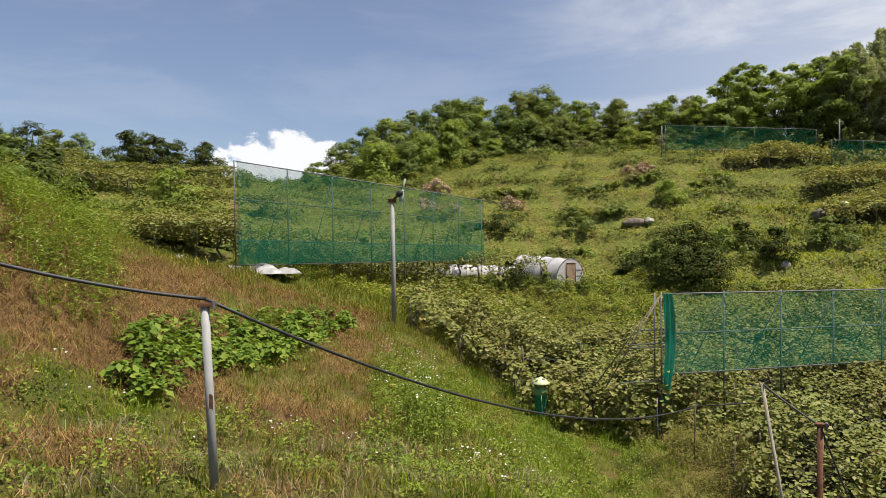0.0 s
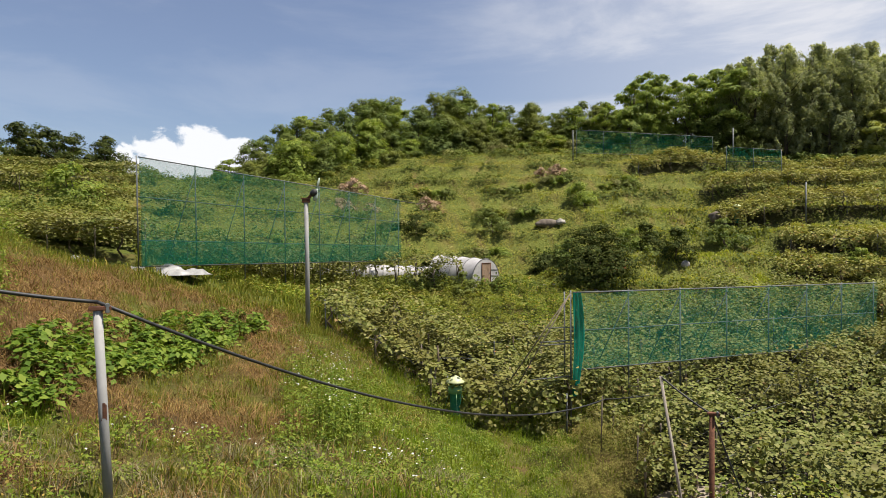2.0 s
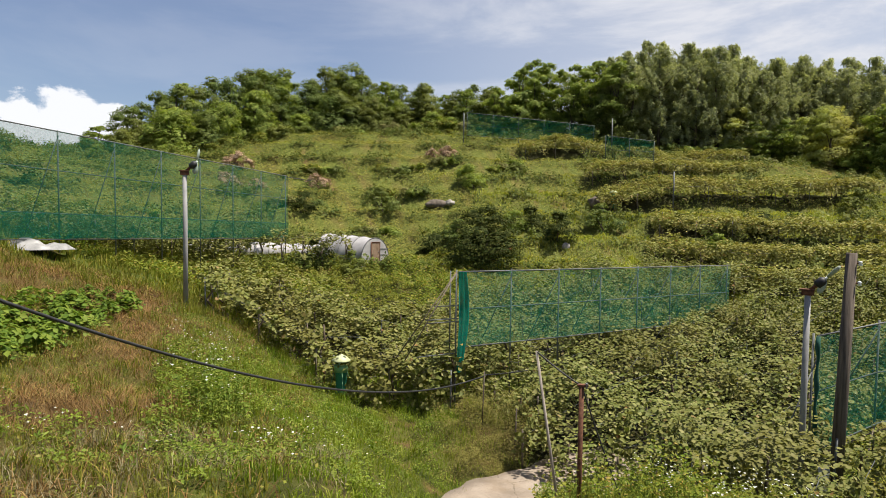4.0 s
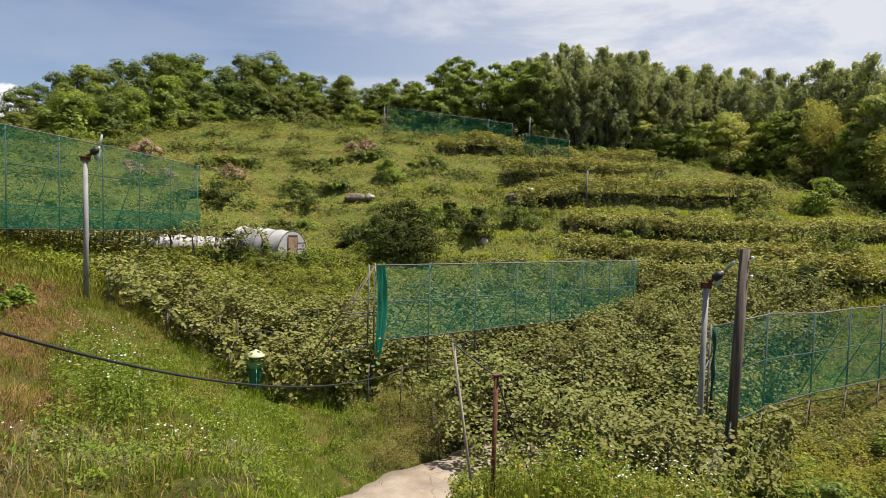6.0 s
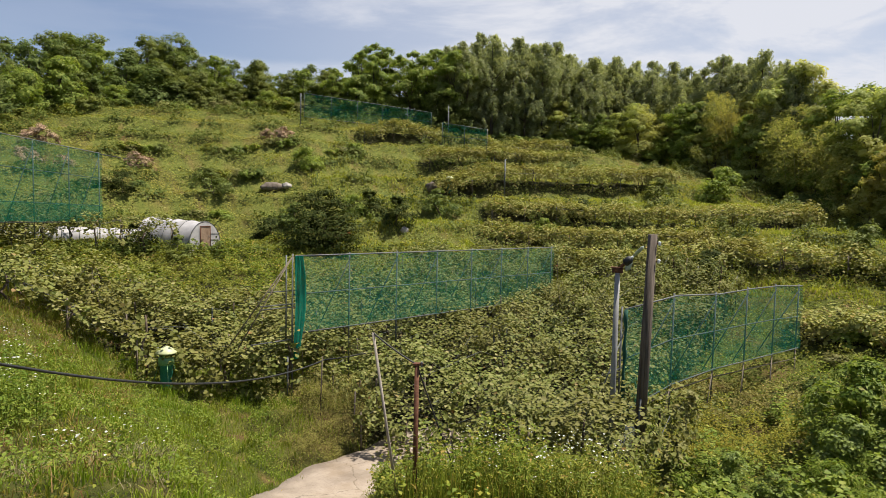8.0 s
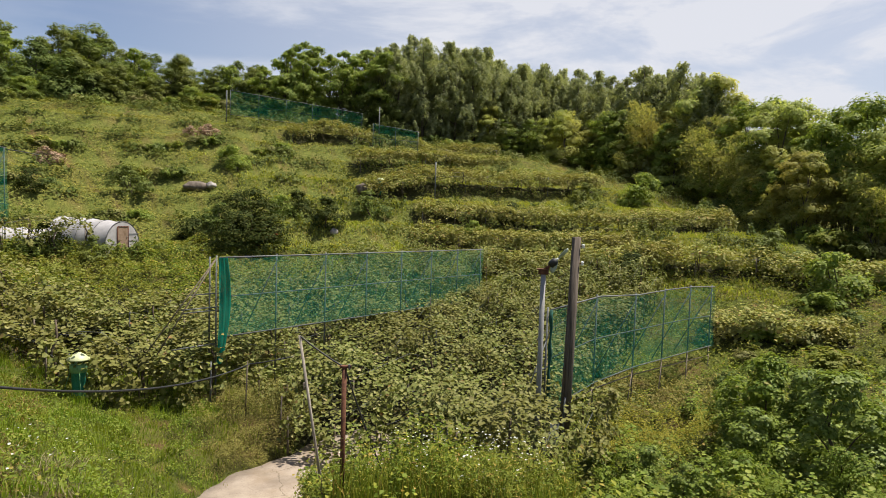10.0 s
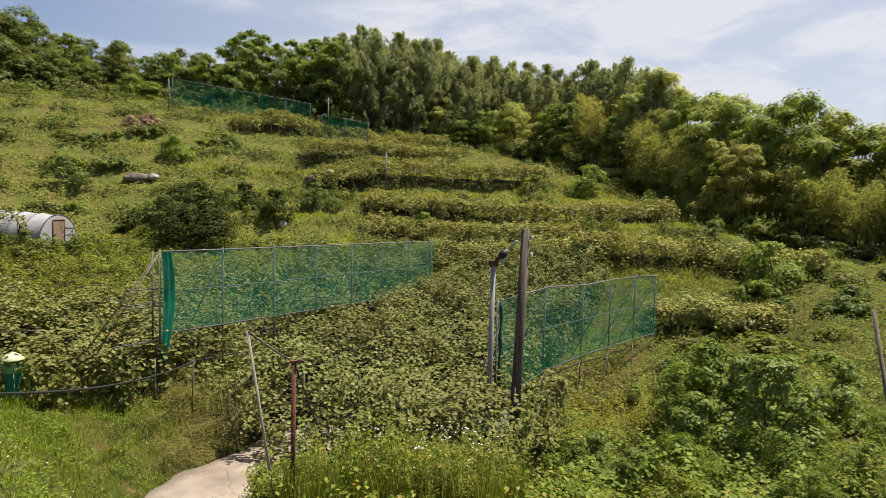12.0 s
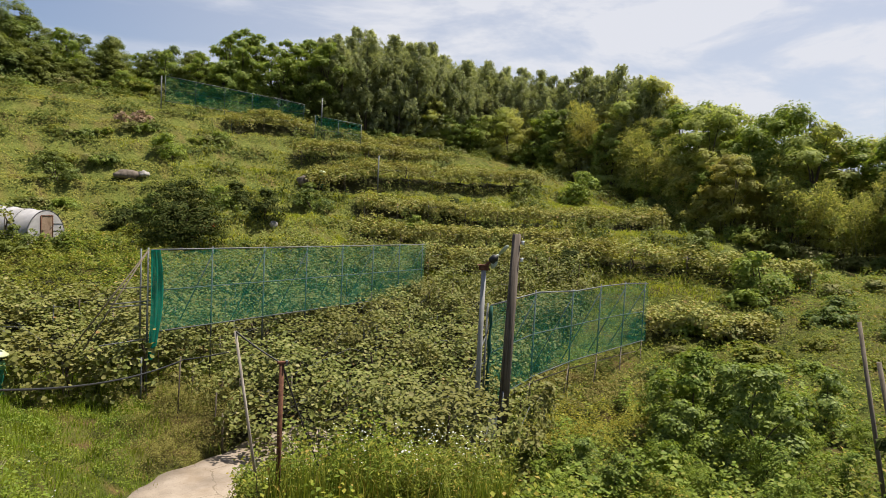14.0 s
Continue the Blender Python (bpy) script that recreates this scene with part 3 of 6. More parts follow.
def lathe(name, profile, material, sides=20, centre=(0, 0)):
    """A turned shape from (radius, height) pairs."""
    V, F = [], []
    for r, z in profile:
        for s in range(sides):
            a = 6.28319 * s / sides
            V.append((centre[0] + r * math.cos(a), centre[1] + r * math.sin(a), z))
    for k in range(len(profile) - 1):
        for s in range(sides):
            s2 = (s + 1) % sides
            F.append((k * sides + s, k * sides + s2, (k + 1) * sides + s2, (k + 1) * sides + s))
    F.append(tuple(range(sides))[::-1])
    F.append(tuple((len(profile) - 1) * sides + s for s in range(sides)))
    me = bpy.data.meshes.new(name)
    me.from_pydata(V, [], F)
    me.materials.append(material)
    me.polygons.foreach_set("use_smooth", np.array([len(p.vertices) == 4 for p in me.polygons]))
    me.update()
    return me


LEAF_SHAPES = {
    # outline of half a leaf on each side of the midrib: (x, y, lift)
    "kite": ([(0, -0.5, 0), (-0.34, 0.0, 0.10), (0, 0.5, 0), (0.34, 0.0, 0.10)], [(0, 2, 1), (0, 3, 2)]),
    "round": ([(0, -0.42, 0), (-0.40, -0.34, 0.09), (-0.45, 0.18, 0.12), (0, 0.55, -0.04), (0.45, 0.18, 0.12), (0.40, -0.34, 0.09)], [(0, 3, 2, 1), (0, 5, 4, 3)]),
    "tri": ([(-0.42, -0.36, 0), (0.42, -0.36, 0), (0, 0.6, 0)], [(0, 1, 2)]),
    "needle": ([(-0.15, -0.4, 0), (0.15, -0.4, 0), (0, 0.6, 0)], [(0, 1, 2)]),
    "slim": ([(0, -0.5, 0), (-0.13, -0.05, 0.05), (0, 0.5, -0.08), (0.13, -0.05, 0.05)], [(0, 2, 1), (0, 3, 2)]),
}


def leaf_mesh(name, C, N, S, material, shape="kite", rng=None):
    """Many single leaves: centres, facing directions, sizes."""
    rng = rng or np.random.RandomState(1)
    n = len(C)
    T, F = LEAF_SHAPES[shape]
    T, F = np.array(T), np.array(F)
    N = N / np.linalg.norm(N, axis=1, keepdims=True)
    A = rng.normal(size=(n, 3))
    X = np.cross(N, A)
    X /= np.linalg.norm(X, axis=1, keepdims=True) + 1e-9
    Y = np.cross(N, X)
    S = np.broadcast_to(S, (n,))[:, None, None]
    V = C[:, None] + S * (T[None, :, 0:1] * X[:, None] + T[None, :, 1:2] * Y[:, None] + T[None, :, 2:3] * N[:, None])
    idx = (np.arange(n)[:, None, None] * len(T) + F[None]).reshape(-1, F.shape[1])
    return mesh_from(name, V.reshape(-1, 3), idx, material)


def blade_mesh(name, B, H, lean, width, material, rng):
    """Grass blades: bases, heights, lean vectors (per height), widths; each bends over once."""
    n = len(B)
    a = rng.uniform(0, 6.283, n)
    W = np.stack([np.cos(a), np.sin(a), 0 * a], -1) * (np.broadcast_to(width, (n,))[:, None] / 2)
    L = np.concatenate([lean, np.zeros((n, 1))], 1)
    up = np.array([0, 0, 1.0])
    mid = B + H[:, None] * (0.55 * up + 0.25 * L)
    tip = B + H[:, None] * (0.92 * up * (1 - 0.25 * np.linalg.norm(lean, axis=1)[:, None]) + 0.8 * L)
    V = np.stack([B - W, B + W, mid + 0.7 * W, mid - 0.7 * W, tip], 1).reshape(-1, 3)
    k = np.arange(n)[:, None] * 5
    F = np.concatenate([k + np.array([[0, 1, 2]]), k + np.array([[0, 2, 3]]), k + np.array([[3, 2, 4]])])
    return mesh_from(name, V, F, material)


def stuff(name, me, label, category):
    return tagged(new(name, me), label, category, kind="stuff")


def scatter(rng, n, b0, b1, r0, r1):
    """n plan points evenly over a sector of bearings and distances."""
    b = np.radians(rng.uniform(b0, b1, n))
    r = np.sqrt(rng.uniform(r0 * r0, r1 * r1, n))
    return r * np.sin(b), r * np.cos(b)


def up_normals(rng, n, spread):
    N = rng.normal(size=(n, 3)) * spread
    N[:, 2] = np.abs(N[:, 2]) + 1.0
    return N

# ================= wind nets =================


def wind_net(stations, drop, group, label, bays=(), mid=(0.5,), fold=False, skirt=None, braces=True, cover=None, post_r=0.03, hem=0.0, roll=False):
    """A green shade net on a steel pipe frame. stations: (x, y, top height, bottom height) where a post stands, heights relative to the eye.
    The frame's posts reach the ground; slanting stays stand behind them. drop: how far each post reaches below the net at most."""
    x0, y0 = stations[0][:2]
    base = gz(x0, y0)
    ob = thing("wind_net", x0, y0, base, label, "wind net", group)

    def local(x, y, z):
        return (x - x0, y - y0, EYE + z - base)

    S = [Vector(local(x, y, t)) for x, y, t, b in stations]
    B = [Vector(local(x, y, b)) for x, y, t, b in stations]
    run = Vector((stations[-1][0] - x0, stations[-1][1] - y0, 0)).normalized()
    back = Vector((-run.y, run.x, 0))
    if back.dot(Vector((x0, y0, 0))) < 0:
        back = -back
    # the net: billowing a little between posts, hem slightly scalloped
    V, F, cols, rows = [], [], [], 12
    rng = random.Random(len(stations) * 7 + int(10 * abs(x0)))
    for k in range(len(S) - 1):
        for i in range(8 if k < len(S) - 2 else 9):
            u = i / 8
            top, bot = S[k].lerp(S[k + 1], u), B[k].lerp(B[k + 1], u)
            sag = math.sin(math.pi * u)
            cols.append((top - Vector((0, 0, 0.05 * sag)), bot + Vector((0, 0, 0.07 * sag)), sag))
    for c, (top, bot, sag) in enumerate(cols):
        for r in range(rows + 1):
            v = r / rows
            p = top.lerp(bot, v)
            p += back * (-0.05 + 0.12 * sag * math.sin(math.pi * v) + 0.03 * math.sin(c * 1.3 + r * 0.8))
            V.append(tuple(p))
    n = rows + 1
    F = [(c * n + r, (c + 1) * n + r, (c + 1) * n + r + 1, c * n + r + 1) for c in range(len(cols) - 1) for r in range(rows)]
    panel = part("net_panel", mesh_from("net_panel", V, F, M_net if cover is None else cover, True), ob, "sheer green woven shade net")
    if hem:
        H = [(tuple(top.lerp(bot, hem) - back * 0.10), tuple(bot - back * 0.10)) for top, bot, sag in cols]
        part("net_hem", mesh_from("net_hem", [p for pair in H for p in pair], [(2 * c, 2 * c + 2, 2 * c + 3, 2 * c + 1) for c in range(len(H) - 1)], M_net_sheer), panel, "doubled lower strip of green net")
    part("top_rail", tube("top_rail", S, 0.026, M_galv, 8), ob, "galvanised steel pipe")
    part("bottom_rail", tube("bottom_rail", [b + back * 0.02 for b in B], 0.024, M_galv, 8), ob)
    for m in mid:
        part("middle_rail", tube("middle_rail", [s.lerp(b, m) + back * 0.12 for s, b in zip(S, B)], 0.022, M_galv, 8), ob)
    for k, (x, y, t, b) in enumerate(stations):
        g = gz(x, y) - EYE
        foot = max(g - 0.15, b - drop)
        part("post", tube("post", [Vector(local(x, y, t + 0.06)) + back * 0.12, Vector(local(x, y, foot)) + back * 0.12], post_r, M_galv, 8), ob)
        if braces and 0 < k:
            q = Vector((x, y, 0)) + back * 1.5 - run * 0.5
            zb = max(gz(q.x, q.y) - EYE, b - 0.6)
            part("brace", tube("brace", [Vector(local(x, y, t - 0.15)) + back * 0.08, Vector(local(q.x, q.y, zb))], 0.022, M_galv, 6), ob)
    if roll:
        x, y, t, b = stations[0]
        pts = [Vector(local(x, y, t + (b - 0.15 - t) * k / 12)) - run * (0.05 + 0.03 * math.sin(k * 2.1)) - back * 0.06 for k in range(13)]
        part("rolled_edge", tube("rolled_edge", pts, [0.05 + 0.02 * math.sin(k * 1.7) for k in range(13)], M_netroll, 8), panel, "dark green rolled net edge")
        part("lower_pipe", tube("lower_pipe", [p + Vector((0, 0, -0.22 - 0.05 * k)) + back * 0.1 for k, p in enumerate(B)], 0.022, M_stake, 6), ob, "weathered lower pipe")
        for k in range(1, len(B)):
            part("strut", tube("strut", [B[k] + back * 0.1, B[k] - run * 1.1 - back * 0.35 + Vector((0, 0, -0.95))], 0.02, M_stake, 6), ob, "slanting strut")
        for q, ln in ((0.55, 0.75), (0.2, 1.3)):
            c = Vector(local(x, y, t + (b - t) * q))
            part("stay", tube("stay", [c, c - run * ln + Vector((0, 0, -0.1 if q > 0.5 else -2.2))], 0.02, M_galv, 6), ob)
    if fold:
        # the net's end gathered into a hanging fold round the first post
        (x, y, t, b), low = stations[0], skirt
        V, F, nn = [], [], 10
        for r in range(15):
            v = r / 14
            w = 0.34 + 0.42 * math.sin(2.4 * v) * (1 - v) ** 0.4 - 0.22 * v
            z = t - (t - low) * v
            for i in range(nn):
                u = i / (nn - 1)
                p = Vector(local(x, y, z)) + run * (-0.10 + w * u ) - back * (0.10 + 0.06 * math.sin(u * 15 + v * 3))
                V.append(tuple(p))
        F = [(r * nn + i, r * nn + i + 1, (r + 1) * nn + i + 1, (r + 1) * nn + i) for r in range(14) for i in range(nn - 1)]
        part("net_fold", mesh_from("net_fold", V, F, M_net_fold, True), panel, "bunched green net edge")
        p, q = Vector(local(x, y, t)) + back * 0.1, Vector((-run.x * 1.9, -run.y * 1.9, 0)) + back * 0.5
        low_z = EYE + b - 0.3 - base
        for w in (0.0, 0.5):
            part("stay", tube("stay", [p, Vector((q.x, q.y, low_z)) + back * w], 0.02, M_stake, 6), ob, "dark weathered stay")
        for zz, ln in ((0.62, 1.15), (0.66, 1.1), (0.45, 0.8), (1.08, 1.5)):
            c = Vector(local(x, y, t + (b - t) * zz)) + back * 0.1
            part("cross_pipe", tube("cross_pipe", [c + run * 0.1, c - run * ln + back * 0.25], 0.022, M_galv, 6), ob)
        part("post", tube("post", [p + back * 0.35, Vector((p.x, p.y, EYE + b - 0.6 - base)) + back * 0.35], 0.028, M_galv, 8), ob)
    return ob


def between(a, b, tops, bottoms, n):
    return [(a[0] + (b[0] - a[0]) * k / n, a[1] + (b[1] - a[1]) * k / n,
             tops[0] + (tops[1] - tops[0]) * k / n, bottoms[0] + (bottoms[1] - bottoms[0]) * k / n) for k in range(n + 1)]


NB_L, NB_R = at(19.1, 22.0), at(41.7, 37.0)
NA_L, NA_R = at(-17.9, 28.0), at(3.6, 44.0)
NC_L, NC_R = at(48.3, 20.0), at(61.3, 31.0)
ND_L, ND_R = at(19.3, 70.0), at(30.4, 74.0)
NE_L, NE_R = at(31.4, 64.0), at(35.4, 64.0)
GR = "orchard wind nets"
wind_net(between(NA_L, NA_R, (3.2, 2.4), (-1.15, -1.75), 7), 1.6, GR, "tall green wind net on steel pipes over the upper orchard", mid=(0.36, 0.76), cover=M_net_sheer, hem=0.76)
wind_net(between(NB_L, NB_R, (-2.0, -2.5), (-4.65, -5.4), 7), 2.2, GR, "green wind net on steel pipes above kiwi vines", fold=True, skirt=-5.5)
wind_net([(14.98, 13.31, -3.18, -6.4), (17.81, 13.68, -2.98, -5.95), (20.5, 14.02, -3.13, -5.84), (22.83, 14.32, -3.1, -5.88), (25.19, 14.63, -3.14, -5.92), (27.37, 14.91, -3.28, -5.96)], 1.6, GR, "sagging green wind net on slanting steel pipes beside a pole", mid=(0.5,), roll=True)
wind_net(between(ND_L, ND_R, (11.1, 10.15), (8.65, 8.05), 5), 2.0, GR, "long green wind net below the ridge trees", braces=False, cover=M_net_sheer)
wind_net(between(NE_L, NE_R, (7.8, 7.2), (5.15, 5.25), 2), 2.0, GR, "short green wind net below the ridge trees", braces=False, cover=M_net_sheer)

# ================= kiwi trellises =================


def trellis(p0, p1, width, height, leaves, seed, label, leaf=0.15, droop=0.5, mat=None, posts=True, step=2.6, thick=0.5, shoots=0.3, rough=1.0, gaps=1.0, level=None, sub=0.3):
    """A row of kiwi vines on a flat pipe trellis: posts, wires, twisted stems and a leafy roof hanging over its edges."""
    rng = np.random.RandomState(seed)
    a, b = np.array(p0), np.array(p1)
    long = float(np.hypot(*(b - a)))
    u = (b - a) / long
    v = np.array([-u[1], u[0]])
    if v @ (a + b) > 0:
        v = -v                      # v points to the lookout's side
    mx, my = (a + b) / 2
    base = gz(mx, my)
    ob = thing("kiwi_trellis", mx, my, base, label, "kiwi vine", "kiwi vines on trellises")
    n = int(leaves * long * width)

    def roof(s, w):
        x, y = a[0] + s * u[0] + w * v[0], a[1] + s * u[1] + w * v[1]
        lump = rough * (0.24 * waves(x, y, 4.6, seed + 6) + 0.28 * waves(x, y, 2.3, seed) + 0.2 * waves(x, y, 1.15, seed + 1))
        cx, cy = a[0] + s * u[0], a[1] + s * u[1]
        if level is not None:
            return x, y, level + lump
        return x, y, 0.5 * (ground(x, y) + ground(cx, cy)) + height + lump

    # arching shoots, each with its leaves along it, in clumps with gaps between them
    per = 9
    k = n // per
    s, w = rng.uniform(-0.3, long + 0.3, k), rng.uniform(-0.5, 0.5, k) * width
    w += 0.25 * waves(s, s * 0 + seed, 2.0, seed + 2)
    x, y, z = roof(s, w)
    tone = 0.6 * waves(x, y, 3.8, 7) + 0.8 * waves(x, y, 1.9, seed + 4) + 0.4 * waves(x, y, 0.9, seed + 5)
    keep = tone + rng.uniform(-0.5, 0.5, k) > -1.35 + 0.5 * gaps
    x, y, z, tone = x[keep], y[keep], z[keep], tone[keep]
    k = len(x)
    z = z + 0.10 * tone - thick * rng.beta(1, 2.6, k) + shoots * rng.uniform(0, 1, k) ** 5
    aim = rng.uniform(0, 6.283, k)
    reach, rise, fall = rng.uniform(0.45, 1.15, k), rng.uniform(0.05, 0.3, k), rng.uniform(0.1, 0.55, k)
    q = np.broadcast_to(np.linspace(0.05, 1, per), (k, per)) + rng.uniform(-0.06, 0.06, (k, per))
    dx, dy = np.cos(aim)[:, None], np.sin(aim)[:, None]
    off = np.where(np.arange(per) % 2 == 0, 1.0, -1.0) * rng.uniform(0.03, 0.13, (k, per))
    C1 = np.stack([x[:, None] + dx * reach[:, None] * q - dy * off, y[:, None] + dy * reach[:, None] * q + dx * off,
                   z[:, None] + rise[:, None] * np.sin(3.1 * q) - fall[:, None] * q * q + rng.uniform(-0.05, 0.05, (k, per))], -1).reshape(-1, 3)
    tilt = (fall[:, None] * q * 1.1 - 0.2)
    N1 = np.stack([dx * tilt - dy * off * 3, dy * tilt + dx * off * 3, 0 * q + 1.0], -1).reshape(-1, 3) + rng.normal(size=(k * per, 3)) * 0.2
    # a thinner layer of shaded leaves beneath
    k = int(n * sub)
    s, w = rng.uniform(0, long, k), rng.uniform(-0.5, 0.5, k) * width
    x, y, z = roof(s, w)
    C1 = np.concatenate([C1, np.stack([x, y, z - thick - rng.uniform(0.0, 0.35, k)], -1)])
    N1 = np.concatenate([N1, up_normals(rng, k, 0.5)])
    # curtain of shoots over the near edge, and less over the far one and the ends
    m = int(leaves * 0.75 * long * (droop + 0.25))
    s = rng.uniform(0, long, m)
    hang = rng.uniform(0, 1, m) ** 1.5 * (0.35 + 0.65 * np.clip(0.5 + waves(s, s * 0, 1.6, seed + 3), 0, 1.3)) * droop * 1.7
    side = np.where(rng.uniform(size=m) < 0.78, 0.5, -0.5)
    w = side * width + 0.25 * waves(s, s * 0 + seed, 2.0, seed + 2) + rng.uniform(-0.15, 0.2, m)
    end = rng.uniform(size=m) < min(0.3, 1.2 * width / long)      # the two short ends hang over as well
    s = np.where(end, np.where(rng.uniform(size=m) < 0.5, -0.3, long + 0.3) + rng.uniform(-0.2, 0.2, m), s)
    w = np.where(end, rng.uniform(-0.5, 0.5, m) * width, w)
    x, y, z = roof(s, w)
    C2 = np.stack([x, y, z - 0.1 - hang], -1)
    N2 = rng.normal(size=(m, 3)) * 0.5 + np.array([v[0], v[1], 0.55]) * np.sign(side)[:, None] * np.array([1, 1, 0]) + np.array([0, 0, 0.6])
    C, N = np.concatenate([C1, C2]), np.concatenate([N1, N2])
    C = C - np.array([mx, my, base])
    part("canopy", leaf_mesh("canopy", C, N, leaf * rng.uniform(0.65, 1.25, len(C)), mat or M_kiwi, "round", rng), ob, "broad kiwi leaves", "stuff")
    if posts:
        k = max(2, int(long / step))
        for i in range(k + 1):
            for sd in (-0.42, 0.42) if width > 2 else (0.0,):
                ss = long * (i + 0.1 * rng.uniform(-1, 1)) / k
                x, y, z = roof(np.array(ss), np.array(sd * width))
                g = gz(x, y)
                lo, hi = Vector((x - mx, y - my, g - base - 0.1)), Vector((x - mx + rng.uniform(-.05, .05), y - my, float(z) - base - 0.12))
                part("post", tube("post", [lo, hi], 0.028, M_stake if rng.uniform() < 0.7 else M_galv, 6), ob)
            x, y, z = roof(np.array(ss), np.array(0.1 * width))
            g = gz(x, y)
            pts = [Vector((float(x) - mx + 0.12 * math.sin(q * 2.3 + i), float(y) - my + 0.1 * math.cos(q * 1.9 + i), g - base - 0.05 + (float(z) - g - 0.1) * q / 4)) for q in range(5)]
            part("vine_stem", tube("vine_stem", pts, [0.055, 0.05, 0.045, 0.04, 0.03], M_vine, 6), ob, "gnarled brown vine stem")
        for sd in (-0.42, 0.0, 0.42):
            pts = []
            for i in range(9):
                x, y, z = roof(np.array(long * i / 8), np.array(sd * width))
                pts.append((float(x) - mx, float(y) - my, float(z) - base - 0.2))
            part("wire", tube("wire", pts, 0.008, M_galv, 5), ob)
    return ob


LK = "leafy kiwi vine row on a pipe trellis"
# field west of the lane, below the tunnel
for k, (b0, r0, b1, r1, dr) in enumerate([(-2.4, 25.8, 6.0, 25.4, 0.02), (7.4, 23.6, 18.7, 22.8, 0.95), (-1.8, 28.5, 6.5, 27.9, 0.3), (6.5, 27.3, 17.8, 26.4, 0.35), (-1.0, 31.3, 18.5, 29.8, 0.3)]):
    trellis(at(b0, r0), at(b1, r1), 2.5, 1.15 if k == 0 else 1.6, 200, 11 + k, LK + " below the plastic tunnel", 0.15, dr, gaps=1.6 if k == 0 else 1.9, rough=0.5 if k == 0 else 1.2, thick=0.2 if k == 0 else 0.5, sub=0.0 if k == 0 else 0.25)
# field east of the lane, under and in front of the wind net
U2 = Vector((NB_R[0] - NB_L[0], NB_R[1] - NB_L[1])).normalized()
W2 = Vector((U2.y, -U2.x))


def by_net(along, off):
    return NB_L[0] + U2.x * along + W2.x * off, NB_L[1] + U2.y * along + W2.y * off


for k, (s0, s1, off, dr, high) in enumerate([(1.0, 8.5, 1.7, 0.5, 1.5), (8.5, 15.5, 1.7, 0.5, 1.85), (15.5, 24.0, 1.9, 0.5, 1.35), (-0.4, 24.0, 4.9, 0.6, 1.65), (-0.2, 22.0, 8.1, 0.8, 1.7), (-0.6, 4.6, 10.6, 1.0, 1.7), (1.0, 24.0, -2.0, 0.3, 1.55), (1.5, 22.0, -5.1, 0.3, 1.55), (2.0, 19.0, -8.0, 0.3, 1.5)]):
    trellis(by_net(s0, off), by_net(s1, off), 2.5, high, 235, 21 + k, LK + " beside the lane", 0.128, dr, M_kiwi_green, gaps=2.1, rough=1.3, sub=0.2)
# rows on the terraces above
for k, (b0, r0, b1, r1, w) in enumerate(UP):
    trellis(at(b0, r0), at(b1, r1), w, 1.25 if k != 8 else 0.8, 150, 41 + k, LK + " on a hillside terrace", 0.16, 0.55, M_kiwi_sunlit, posts=k != 8, thick=0.3, rough=0.4, gaps=0.7)
# arbour and rows up on the western slope
# vines behind the tall net and in front of the tunnel
trellis(at(-15.8, 33.0), at(0.5, 47.6), 3.0, 1.35, 120, 58, "leafy kiwi vine row behind the tall wind net", 0.16, 0.35)
trellis(at(-6, 42.2), at(8.6, 41.9), 1.3, 1.75, 120, 59, "row of kiwi vines with bare stems before a plastic tunnel", 0.16, 0.2, step=1.3, thick=0.3, sub=0.1, gaps=1.8)
trellis(at(-26.5, 31.5), at(-19.8, 33.0), 7.0, 1.05, 230, 61, "dense kiwi arbour with a dark shaded underside", 0.14, 0.05, step=3.2, thick=0.3, rough=0.3, gaps=0, level=EYE + 0.75)
# added leaf screen: hides the sunlit slope behind, so the arbour's underside stays dark
trellis(at(-27.5, 35.0), at(-18.4, 36.4), 1.0, 1.0, 520, 62, "added screen of kiwi leaves that darkens the view under the arbour", 0.16, 0.9, posts=False, thick=1.5, rough=0.15, gaps=-0.5, level=EYE + 0.5)
for k, (b0, r0, b1, r1) in enumerate([(-31, 53, -22, 55), (-31, 60, -18, 58), (-31, 66, -17, 64), (-22, 51, -15, 50)]):
    trellis(at(b0, r0), at(b1, r1), 2.6, 1.35 if k == 0 else 1.2, 130, 71 + k, LK + " on the western terraces", 0.17, 0.05 if k == 0 else 0.15, posts=k == 0, rough=0.3, gaps=0.6, thick=0.25, sub=0.05, step=1.8)

# ================= trees =================


